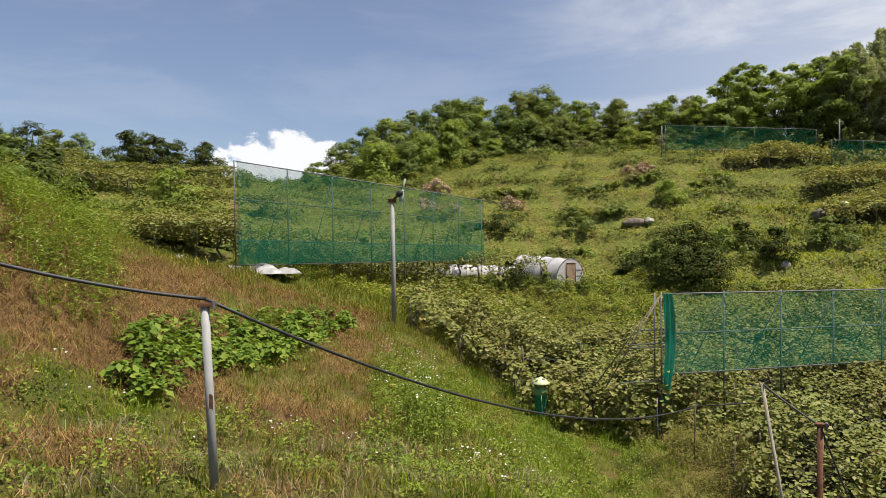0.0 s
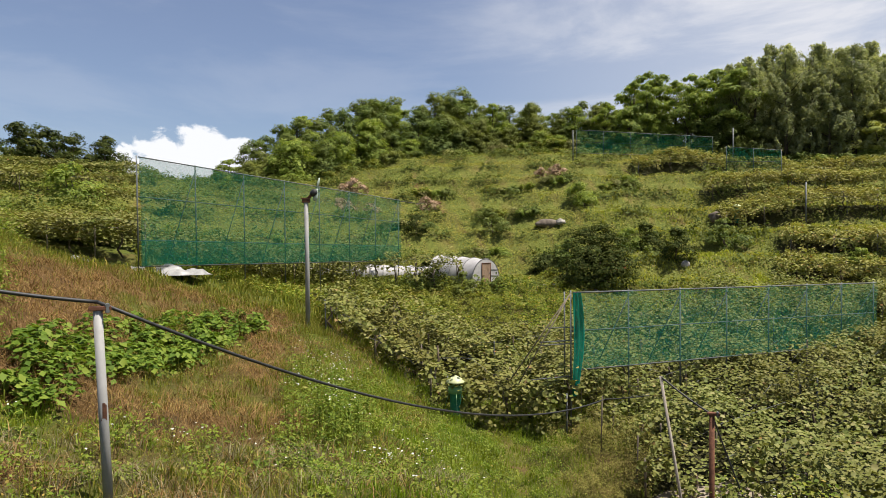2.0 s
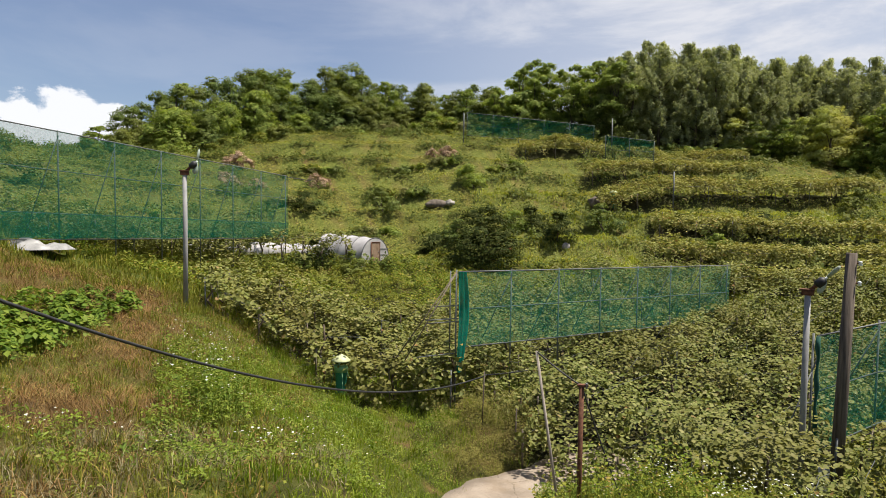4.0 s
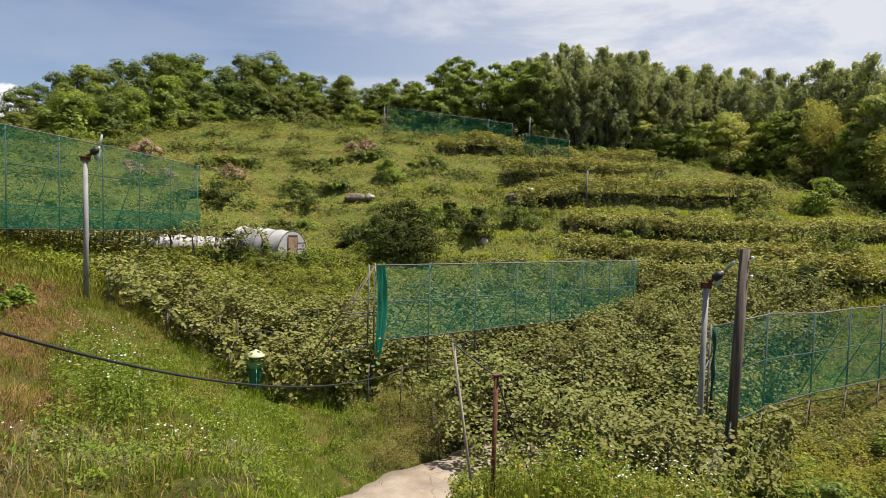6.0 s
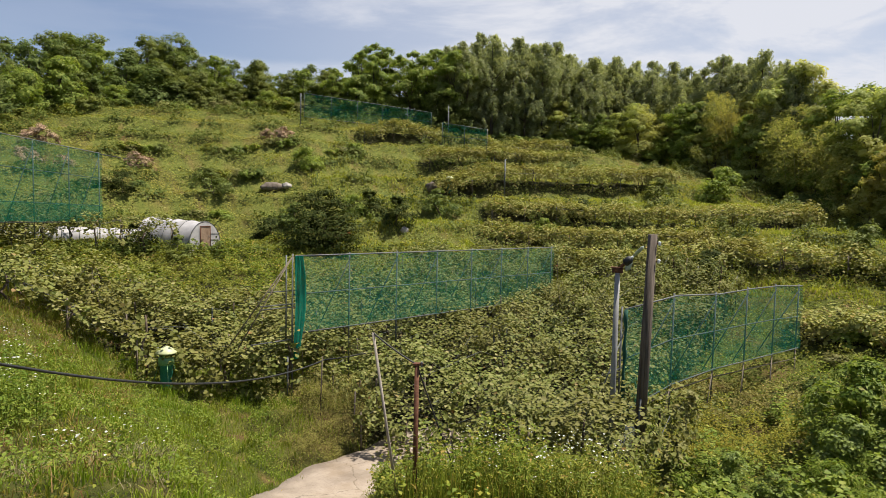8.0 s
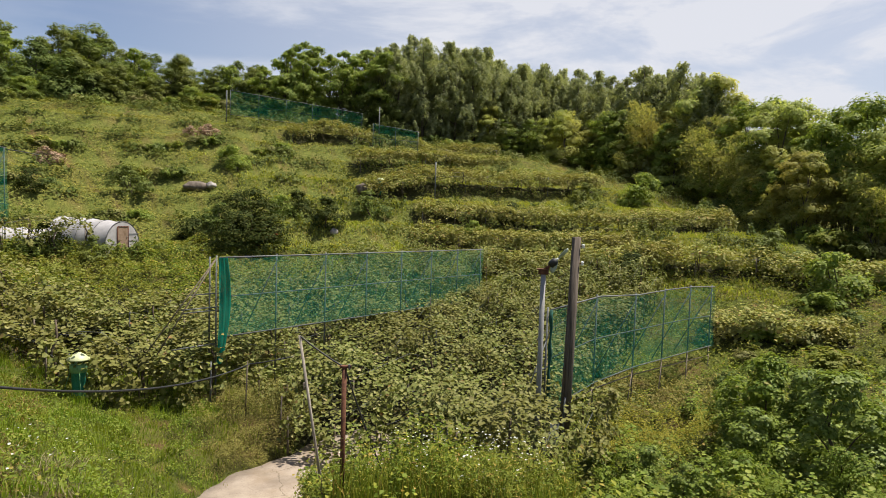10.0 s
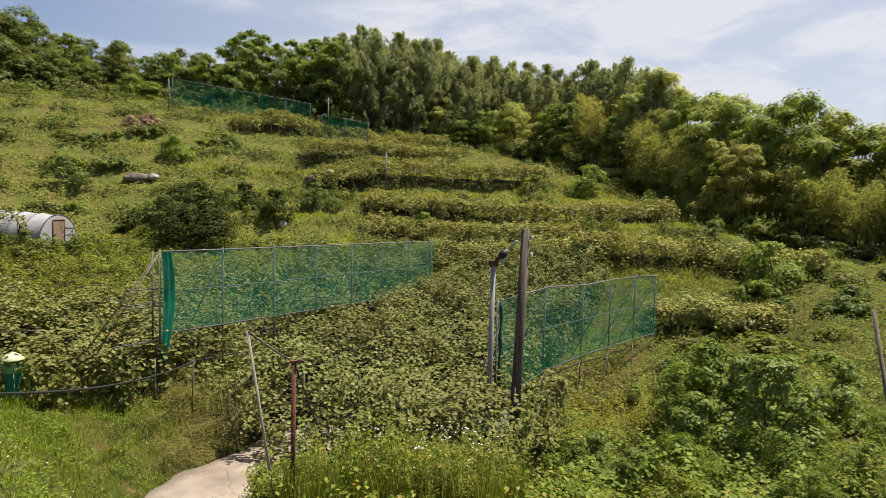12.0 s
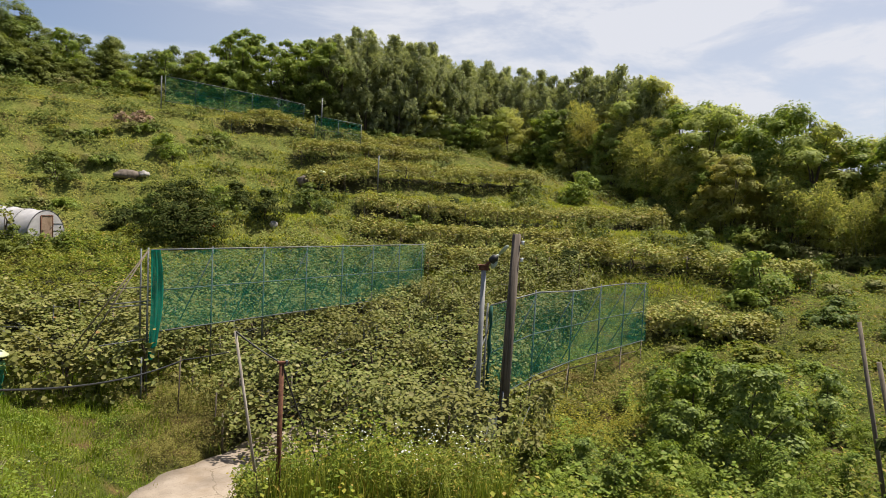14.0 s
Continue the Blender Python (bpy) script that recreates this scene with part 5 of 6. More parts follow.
x, y = scatter(rng, 105000, 16, 67, 37.5, 66)
r, b = plan(x, y)
keep = (rng.uniform(size=len(x)) < terrace_lawn(x, y, r, b)) & (row_gap(x, y) > 0.2)
x, y = x[keep], y[keep]
H = rng.uniform(0.12, 0.34, len(x)) * np.clip(0.85 + 0.4 * waves(x, y, 1.8, 62), 0.3, 1.5)
stuff("terrace_grass", blade_mesh("terrace_grass", np.stack([x, y, ground(x, y) - 0.03], -1), H, rng.normal(size=(len(x), 2)) * 0.4, rng.uniform(0.05, 0.10, len(x)), M_terrace, rng), "bright yellow-green grass on the hillside terraces", "grass")
def oval(r, b, b0, r0, bw, rw):
    """1 inside a patch round bearing b0 and distance r0, 0 outside, ragged between."""
    x, y = r * np.sin(np.radians(b)), r * np.cos(np.radians(b))
    return np.clip(2.5 * (1.0 - ((b - b0) / bw) ** 2 - ((r - r0) / rw) ** 2 + 0.35 * waves(x, y, 2.2, 57)), 0, 1)


def dry_c(r, b):
    return oval(r, b, 57, 26.2, 6.5, 3.0)


def olive_c(r, b):
    return oval(r, b, 57.5, 22.0, 6.5, 2.2)


def hill_cover(name, n, size, height, mat, label, seed, mask, spread, shape="tri", dome=0.0):
    """Low growth over the terraces, its leaves lying with the slope."""
    g = np.random.RandomState(seed)
    x, y = scatter(g, n, -40, 66, 38, 90)
    r, b = plan(x, y)
    f = terrace_phase(x, y)
    keep = (g.uniform(size=n) < mask(x, y, r, b, f)) & (row_gap(x, y) > -0.5)
    x, y, f = x[keep], y[keep], f[keep]
    k = len(x)
    z, h = ground(x, y), 0.25
    N = np.stack([-(ground(x + h, y) - z) / h, -(ground(x, y + h) - z) / h, np.ones(k)], -1) * 0.8 + g.normal(size=(k, 3)) * spread
    N[:, 2] = np.abs(N[:, 2])
    top = height * np.clip(0.6 + 0.4 * waves(x, y, 2.6, seed) + 0.35 * waves(x, y, 0.9, seed + 1), 0.08, 1.9)
    z = z + top * g.uniform(0.15, 1.0, k) ** 0.6
    stuff(name, leaf_mesh(name, np.stack([x, y, z], -1), N, size * g.uniform(0.6, 1.4, k), mat, shape, g), label, "weeds")


def lip(f, x, y):
    """1 along the lips of the terraces, where growth is left uncut, in broken runs."""
    near = np.clip(1.6 - np.abs(np.where(f < 0.5, f + 1, f) - 0.99) / 0.13, 0, 1)
    return near * np.clip(0.35 + 1.6 * waves(x, y, 5.0, 63), 0, 1)


hill_cover("hillside_weeds", 380000, 0.14, 0.26, M_hill, "low green weeds and creepers over the terraced hillside", 91, lambda x, y, r, b, f: 0.95 - 0.75 * terrace_lawn(x, y, r, b) * (f < 0.6), 0.28)
hill_cover("terrace_lip_brush", 900000, 0.17, 0.85, M_lip, "uncut weeds along the lips of the terraces", 92, lambda x, y, r, b, f: lip(f, x, y), 0.35)
hill_cover("bank_grass", 300000, 0.16, 0.30, M_drybank, "dry reddish grass on the terrace banks", 94, lambda x, y, r, b, f: (f > 0.66) * (f < 0.9) * np.clip(0.15 + 0.8 * waves(x, y, 9, 66), 0, 0.8), 0.3, "slim")
weeds("bank_weeds", 80000, -46, -24.5, 14, 27, 0.11, 1.2, M_herb, "tall green weeds on top of the bank", 93, lambda x, y, r, b: np.clip((r - 15.2) / 2, 0, 1) * np.clip((-25.5 - b) / 3, 0, 1) * np.clip(0.6 + 0.8 * waves(x, y, 2.6, 47), 0.05, 1), "slim")
weeds("meadow_weeds", 42000, -40, 26, 7, 27, 0.05, 0.34, M_weed, "low mixed weeds in the meadow", 94, lambda x, y, r, b: np.clip(0.45 + 0.6 * waves(x, y, 2.6, 44), 0.02, 1) * (1 - 0.9 * straw_amount(x, y)))
weeds("meadow_herbs", 60000, -7, 24, 8.5, 23, 0.055, 0.42, M_herb, "leafy green herbs and clover among the grass", 104, lambda x, y, r, b: np.clip(0.30 + 0.75 * waves(x, y, 1.7, 45), 0, 1) * (1 - 0.9 * straw_amount(x, y)) * np.clip((20 - b) / 3, 0, 1), least=0.25)
weeds("brow_herbs", 16000, -36, -2, 7.5, 13, 0.06, 0.40, M_herb, "leafy green weeds in clumps on the near brow", 105, lambda x, y, r, b: np.clip(waves(x, y, 1.5, 46) - 0.1, 0, 1), least=0.25)
weeds("terrace_weeds", 70000, -16, 20, 31, 47, 0.13, 0.6, M_weed, "rank weeds along the terrace edge", 95)
weeds("valley_weeds", 110000, 26, 90, 9, 46, 0.10, 0.7, M_weed, "dense green undergrowth in the valley", 96, lambda x, y, r, b: np.maximum(np.clip((b - 50) / 5, 0, 1), np.clip((14.5 - r) / 3, 0, 1)) * (1 - 0.93 * dry_c(r, b)) * (1 - 0.85 * olive_c(r, b)))
weeds("creeper_leaves", 40000, 49, 74, 13, 26, 0.10, 0.8, M_tree_light, "broad creeper leaves sprawling over the valley floor", 97, lambda x, y, r, b: np.clip(0.3 + waves(x, y, 5, 12), 0, 1) * (1 - dry_c(r, b)) * (1 - olive_c(r, b)), "round", 0.5)
weeds("lane_side_weeds", 22000, 26.4, 48, 11.6, 15.4, 0.075, 1.2, M_weed, "tall green weeds beside the lane", 101, lambda x, y, r, b: np.clip((b - 26.2) / 5, 0.12, 1) * off_road(x, y, 1.2), least=0.5)
weeds("dry_bank_scrub", 60000, 13, 28, 14.5, 22.5, 0.045, 1.0, M_dryscrub, "dry brown-green scrub on the lane's bank", 98, lambda x, y, r, b: np.clip((b - 17.5 + 2.5 * waves(x, y, 2.0, 14)) / 3, 0, 1))
weeds("dry_scrub_patch", 16000, 49, 65, 21, 31, 0.10, 0.5, M_dryscrub, "dry brownish scrub below the net", 99, lambda x, y, r, b: dry_c(r, b))
weeds("olive_scrub", 26000, 49, 66, 18, 26, 0.07, 0.9, M_olive, "yellow-olive scrub in the valley", 103, lambda x, y, r, b: olive_c(r, b))
g = np.random.RandomState(33)
x, y = scatter(g, 8000, 29.5, 52, 10.3, 14.5)
keep = off_road(x, y, 1.3) & (g.uniform(size=len(x)) < np.clip(0.5 + 0.6 * waves(x, y, 1.1, 15), 0.1, 1))
x, y = x[keep], y[keep]
stuff("tall_grass", blade_mesh("tall_grass", np.stack([x, y, ground(x, y) - 0.03], -1), g.uniform(0.5, 1.35, len(x)), g.normal(size=(len(x), 2)) * 0.2, g.uniform(0.010, 0.022, len(x)), M_weed, g), "tall fresh green grass beside the lane", "grass")
x, y = scatter(g, 2600, 10, 40, 8, 17)
off = lane_at(x, y)[0]
keep = (off > 0.9) & (off < 1.5) & (waves(x, y, 0.8, 16) > 0.0)
x, y = x[keep], y[keep]
stuff("lane_tufts", blade_mesh("lane_tufts", np.stack([x, y, ground(x, y) + 0.03], -1), g.uniform(0.08, 0.25, len(x)), g.normal(size=(len(x), 2)) * 0.5, g.uniform(0.01, 0.02, len(x)), M_grass, g), "small grass tufts along the lane's edges", "grass")
# vegetable bed
def crop_plant(seed):
    """A leafy vegetable plant: short stem and broad arching leaves in a rosette."""
    g = np.random.RandomState(seed)
    ob = thing("vegetable_plant", 0, 0, 0, "broad-leaved green vegetable plant in a bed", "vegetable plant", "vegetable bed")
    n = 60
    a = g.uniform(0, 6.283, n)
    q = g.uniform(0.1, 1.0, n)
    rr = 0.42 * q
    C = np.stack([rr * np.cos(a), rr * np.sin(a), 0.46 - 0.32 * q ** 1.5 + g.uniform(-0.08, 0.12, n)], -1)
    N = np.stack([0.6 * q * np.cos(a), 0.6 * q * np.sin(a), 0 * a + 1], -1) + g.normal(size=(n, 3)) * 0.3
    part("leaves", leaf_mesh("leaves", C, N, g.uniform(0.11, 0.24, n), M_crop, "kite", g), ob, "broad bright green leaves")
    part("stem", tube("stem", [(0, 0, -0.05), (0.02, 0.01, 0.2), (0.0, 0.03, 0.38)], [0.02, 0.016, 0.008], M_weed, 5), ob)
    return ob


beds = []
crng = random.Random(12)
for _ in range(1200):
    cb, cr = crng.uniform(-30, -7), crng.uniform(13, 23)
    if ((cb + 18.0) / 10.0) ** 2 + ((cr - 18 - 0.5 * (cb + 18)) / 2.1) ** 2 < 1.0:
        px, py = at(cb, cr)
        if all((px - u) ** 2 + (py - w) ** 2 > 0.11 for u, w, q in beds):
            beds.append((px, py, 1.0))
plant_out([crop_plant(60 + k) for k in range(4)], beds, 61, 0.03, 0.7, 1.15)


def flowering_weeds(n, b0, b1, r0, r1, tall, seed, label, mask=None, bloom=1.0):
    """Tall thin-stemmed weeds with small white flower heads."""
    g = np.random.RandomState(seed)
    x, y = scatter(g, n, b0, b1, r0, r1)
    r, b = plan(x, y)
    if mask is not None:
        k = g.uniform(size=n) < mask(x, y, r, b)
        x, y = x[k], y[k]
    n = len(x)
    z = ground(x, y)
    H = tall * g.uniform(0.55, 1.1, n)
    lean = g.normal(size=(n, 2)) * 0.12
    stems = blade_mesh("stems", np.stack([x, y, z], -1), H / 0.92, lean, 0.014, M_weed, g)
    ob = tagged(new("flowering_weeds", stems), label, "wildflowers", kind="stuff")
    m = 24 if tall > 1.2 else 20
    X, Y = np.repeat(x, m), np.repeat(y, m)
    f = g.uniform(0.15, 0.85, n * m)
    P = np.stack([X + np.repeat(lean[:, 0] * H, m) * f * 0.8, Y + np.repeat(lean[:, 1] * H, m) * f * 0.8, np.repeat(z, m) + np.repeat(H, m) * f], -1) + g.normal(size=(n * m, 3)) * 0.05
    part("leaves", leaf_mesh("leaves", P, up_normals(g, n * m, 0.7), g.uniform(0.06, 0.16, n * m), M_herb if tall < 1.2 else M_weed, "slim", g), ob, "narrow green leaves", "stuff")
    m = 3
    tip = np.stack([x + lean[:, 0] * H * 0.8, y + lean[:, 1] * H * 0.8, z + H], -1)
    tip = tip[g.uniform(size=n) < bloom]
    n = len(tip)
    P = np.repeat(tip, m, 0) + g.normal(size=(n * m, 3)) * np.array([0.09, 0.09, 0.05])
    part("flower_heads", leaf_mesh("flower_heads", P, up_normals(g, n * m, 0.35), g.uniform(0.022, 0.05, n * m), M_flower, "round", g), ob, "small white daisy heads", "stuff")


flowering_weeds(1000, -6.5, 1.5, 12, 18.5, 1.15, 5, "clump of white-flowered fleabane in the meadow", lambda x, y, r, b: np.exp(-((b + 2.5) / 3.0) ** 2) * np.clip(0.6 + 0.9 * waves(x, y, 1.3, 74), 0, 1), 0.22)
flowering_weeds(1500, 31, 52, 10.8, 14.0, 1.65, 6, "thick stand of white-flowered weeds beside the vines", lambda x, y, r, b: np.exp(-((b - 43.0) / 6) ** 2), 0.16)
flowering_weeds(500, -44, -27, 15, 24, 1.1, 7, "white-flowered weeds on the bank", None, 0.35)
flowering_weeds(40, -32, 14, 8.5, 14, 0.55, 8, "scattered low white flowers in the grass", None, 0.7)
flowering_weeds(34, 0.5, 7.0, 8.6, 10.6, 0.62, 11, "pale fluffy seed heads among the near grass", lambda x, y, r, b: np.clip(0.4 + waves(x, y, 0.9, 48), 0, 1), 0.8)
flowering_weeds(260, 27.0, 36, 12.4, 15.2, 1.0, 9, "tall weeds on the valley's near slope", None, 0.06)

# bushes on the valley's near side
bush_v = [tree_variant("bush", 430 + k, lab, "shrub", m, 2.0, 1.35, 56, 95, lf * 0.65, 0.05, 0.02, shape=sh, group="valley bushes", limbs=4)
          for k, (m, lab, lf, sh) in enumerate([(M_herb, "dense green bush in the valley", 0.15, "kite"), (M_herb, "bright green bush with small leaves in the valley", 0.13, "kite"), (M_weed, "yellow-green bush in the valley", 0.14, "kite"), (M_herb, "arching bush with slim leaves", 0.22, "slim")])]
plant_out(bush_v, [p for p in belt(11, 34, 51, 84, lambda b: 12.5, 10, 1.0, 1.9) if math.hypot(p[0], p[1]) < 15.5 or p[0] > 1.85 * p[1]], 12, 0.1, 0.4, 0.8)
# darker shrubs of the valley floor
leafy = [tree_variant("leafy_shrub", 445 + k, "tall dark glossy-leaved shrub in the valley", "shrub", m, 2.6, 1.2, 56, 90, 0.11, 0.05, 0.0, group="valley shrubs", limbs=5) for k, m in enumerate((M_gloss, M_herb, M_gloss))]
plant_out(leafy, [(*at(64.5, 21.5), 1.15), (*at(67, 21), 1.2), (*at(69.5, 20), 1.05), (*at(66, 18.5), 0.95), (*at(71.5, 21.5), 0.9), (*at(58, 16.2), 0.6), (*at(60.5, 15.8), 0.6), (*at(55.5, 16.4), 0.5), (*at(72, 18), 1.0), (*at(74.5, 20.5), 0.85)], 14, 0.1, 0.85, 1.15)
plant_out(brush, [(x, y, 1.25 * q) for x, y, q in belt(33, 34, 62, 86, lambda b: 27, 17, 1.0, 2.0) if math.hypot(x, y) < 35 or x > 2.35 * y], 25, 0.1, 0.45, 1.05)
plant_out([tree_variant("vine_covered_stump", 448, "dead stump wrapped in dark ivy beside leaning stakes", "stump", M_tree_dark, 2.3, 0.5, 22, 90, 0.11, 0.16, 0.05, limbs=3)], [(*at(80.6, 11.4), 1.0)], 15, 0.1, 1, 1)

# ================= posts, lamps, cables =================


def fan_post(bearing, dist, top, blade_turn, face, label):
    """A steel pole with a small orchard fan at its head: rusty bracket, black motor and two pale blades at rest."""
    x, y = at(bearing, dist)
    g = gz(x, y)
    h = EYE + top - g
    ob = thing("fan_post", x, y, g, label, "fan post", "orchard fan posts", -bearing)
    part("pole", tube("pole", [(0, 0, -0.3), (0.01, 0, h * 0.5), (0, 0, h)], [0.085, 0.08, 0.075], M_paintpole, 14), ob, "grey steel pole")
    part("bracket", box_mesh("bracket", (0.30, 0.18, 0.14), (0, 0, h + 0.05), M_rust, 0.012), ob, "rusty steel bracket")
    part("bracket_lip", box_mesh("bracket_lip", (0.36, 0.22, 0.03), (-0.02, 0, h + 0.13), M_rust, 0.006), ob)
    hub = Vector((0.40, -0.06, h + 0.46))
    neck = Vector((0.05, 0, h + 0.12))
    axis = (hub - neck).normalized()
    part("arm", tube("arm", [neck, neck.lerp(hub, 0.5)], 0.05, M_rust, 8), ob)
    motor = part("motor", tube("motor", [neck.lerp(hub, f) for f in (0.38, 0.45, 0.78, 0.9, 0.95)], [0.07, 0.115, 0.12, 0.08, 0.03], M_black, 14), ob, "black motor housing")
    part("motor_cap", tube("motor_cap", [hub - axis * 0.07, hub + axis * 0.03], [0.045, 0.03], M_whitebox, 10), motor, "pale hub")
    swing = Vector((math.sin(face), -math.cos(face), 0))
    side = axis.cross(swing).normalized()
    for sign in (0, 1):
        turn = blade_turn[sign]
        d = (Vector((0, 0, 1)) * math.cos(turn) + Vector((1, 0, 0)) * math.sin(turn)).normalized()
        w = (swing.cross(d).normalized() * 0.75 + swing * 0.4).normalized()
        thick = d.cross(w).normalized() * 0.008
        V, F = [], []
        for k, (q, half) in enumerate(((0.04, 0.03), (0.12, 0.065), (0.26, 0.085), (0.38, 0.075), (0.44, 0.03))):
            twist = (w * (1 - 0.4 * q) + swing * 0.5 * q).normalized()
            for e in (-1, 1):
                for t in (-1, 1):
                    V.append(tuple(hub + d * q + twist * half * e + thick * t))
        for k in range(4):
            o = 4 * k
            F += [(o, o + 2, o + 6, o + 4), (o + 1, o + 5, o + 7, o + 3), (o, o + 4, o + 5, o + 1), (o + 2, o + 3, o + 7, o + 6)]
        F += [(0, 1, 3, 2), (16, 18, 19, 17)]
        part("blade", mesh_from("blade", V, F, M_blade), motor, "pale greenish fan blade")
    return ob


fan_post(-4.5, 24.0, 1.25, (0.2, 3.35), 0.5, "slim grey steel pole with a small fan in the orchard meadow")
fan_post(47.6, 19.4, -2.0, (0.75, 3.5), 0.4, "slim grey steel pole with a small fan beside a wind net")


def cable_post(name, bearing, dist, top, radius, mat, label, tilt=(0, 0), plate=True):
    x, y = at(bearing, dist)
    g = gz(x, y)
    h = EYE + top - g
    ob = thing(name, x, y, g, label, "post", "", -bearing)
    part("pole", tube("pole", [(-tilt[0] * h, -tilt[1] * h, -0.3), (0, 0, h)], [radius * 1.05, radius], mat, 14), ob)
    if plate:
        part("cap_plate", box_mesh("cap_plate", (radius * 4.6, radius * 2.6, radius * 0.9), (radius * 0.5, 0, h + radius * 0.3), M_rust, 0.008), ob, "rusty steel cap plate")
        part("cable_clamp", box_mesh("cable_clamp", (radius * 0.9, radius * 1.6, radius * 2.2), (radius * 2.0, -radius * 0.6, h + radius * 0.3), M_galv, 0.008), ob, "steel cable clamp")
    return ob, (x, y, EYE + top)


P1, p1_top = cable_post("steel_post", -20.6, 8.3, -0.83, 0.051, M_paintpole, "grey steel pipe post holding a black hose", (-0.035, 0))
arc = [math.radians(q) for q in (-150, -125, -100, -75, -55)]
part("rust_patch", mesh_from("rust_patch", [(0.0535 * math.cos(q) + 0.042, 0.0535 * math.sin(q), z + 0.03 * math.sin(3 * q)) for z in (1.02, 1.2) for q in arc], [(k, k + 1, k + 6, k + 5) for k in range(4)], M_rust, True), P1, "patch of rust")
P2, p2_top = cable_post("steel_post", 30.65, 12.0, -3.17, 0.045, M_rust, "rusty brown steel post at the lane", (0.0, 0))
P3, p3_top = cable_post("wooden_stake", 26.6, 12.4, -2.65, 0.027, M_greywood, "thin leaning grey wooden stake", (-0.17, 0), False)
cable_post("wooden_stake", 77.4, 12.7, -1.65, 0.033, M_stake, "weathered wooden stake leaning in the bushes", (-0.22, 0), False)
cable_post("wooden_stake", 78.9, 11.8, -2.1, 0.034, M_stake, "weathered wooden stake leaning in the bushes", (-0.26, 0), False)


def cable(name, a, b, sag, radius, label, n=24):
    a, b = Vector(a), Vector(b)
    ob = thing(name, a.x, a.y, a.z, label, "cable")
    pts = [(b - a) * (k / n) - Vector((0, 0, 4 * sag * (k / n) * (1 - k / n))) for k in range(n + 1)]
    part("hose", tube("hose", pts, radius, M_black, 8), ob)
    return ob


up = Vector((0, 0, 0.09))
off_left = Vector((*at(-44, 8.6), EYE + 0.27))
cable("hose_line", off_left, Vector(p1_top) + up, 0.12, 0.022, "black hose hung between posts")
x, y = at(21.8, 20.5)
cable("hose_line", Vector(p1_top) + up, Vector((x, y, EYE - 5.2)), 0.87, 0.022, "black hose sagging across the valley to the vines")
cable("hose_line", Vector((x, y, EYE - 5.2)), Vector((*at(25.5, 20.5), EYE - 5.0)), 0.02, 0.018, "black hose end lying in the vines")
for b, d, top in ((21.6, 20.3, -5.05), (24.6, 19.3, -5.9)):
    cable_post("wooden_stake", b, d, top, 0.02, M_woodpole, "thin grey stake at the edge of the vines", (0.03, 0), False)
cable("hose_line", Vector(p3_top), Vector(p2_top), 0.03, 0.016, "short black hose between stake and post")
x, y = at(36, 12.6)
cable("hose_line", Vector(p2_top), Vector((x, y, gz(x, y))), 0.1, 0.016, "black hose running down into the weeds")


def insect_trap(bearing, dist):
    x, y = at(bearing, dist)
    g = gz(x, y)
    ob = thing("insect_trap", x, y, g - 0.20, "green cylindrical insect trap with a cream cap standing in grass", "insect trap")
    part("body", lathe("body", [(0.02, 0.02), (0.225, 0.03), (0.235, 0.12), (0.22, 0.5), (0.235, 0.95), (0.26, 1.0), (0.22, 1.02)], M_trapgreen, 20), ob, "dark green mesh sleeve")
    part("collar", lathe("collar", [(0.25, 0.98), (0.285, 1.0), (0.29, 1.22), (0.26, 1.24)], M_traplight, 20), ob, "pale green plastic collar")
    part("light_tube", lathe("light_tube", [(0.05, 1.2), (0.06, 1.25), (0.06, 1.38), (0.05, 1.4)], M_whitebox, 12), ob, "white light tube")
    for k in range(3):
        a = k * 2.094
        part("strut", tube("strut", [(0.24 * math.cos(a), 0.24 * math.sin(a), 1.18), (0.26 * math.cos(a), 0.26 * math.sin(a), 1.42)], 0.015, M_traplight, 6), ob)
        part("guy_line", tube("guy_line", [(0.28 * math.cos(a + 0.5), 0.28 * math.sin(a + 0.5), 1.0), (0.62 * math.cos(a + 0.5), 0.62 * math.sin(a + 0.5), 0.0)], 0.012, M_traplight, 5), ob)
    part("cap", lathe("cap", [(0.30, 1.36), (0.385, 1.38), (0.385, 1.42), (0.22, 1.53), (0.09, 1.60), (0.03, 1.62)], M_trapcap, 20), ob, "cream conical cap")
    ob.matrix_basis = ob.matrix_basis @ Matrix.Diagonal((0.86, 0.86, 0.95, 1))
    return ob


insect_trap(8.6, 22.0)
insect_trap(32.2, 55.5)


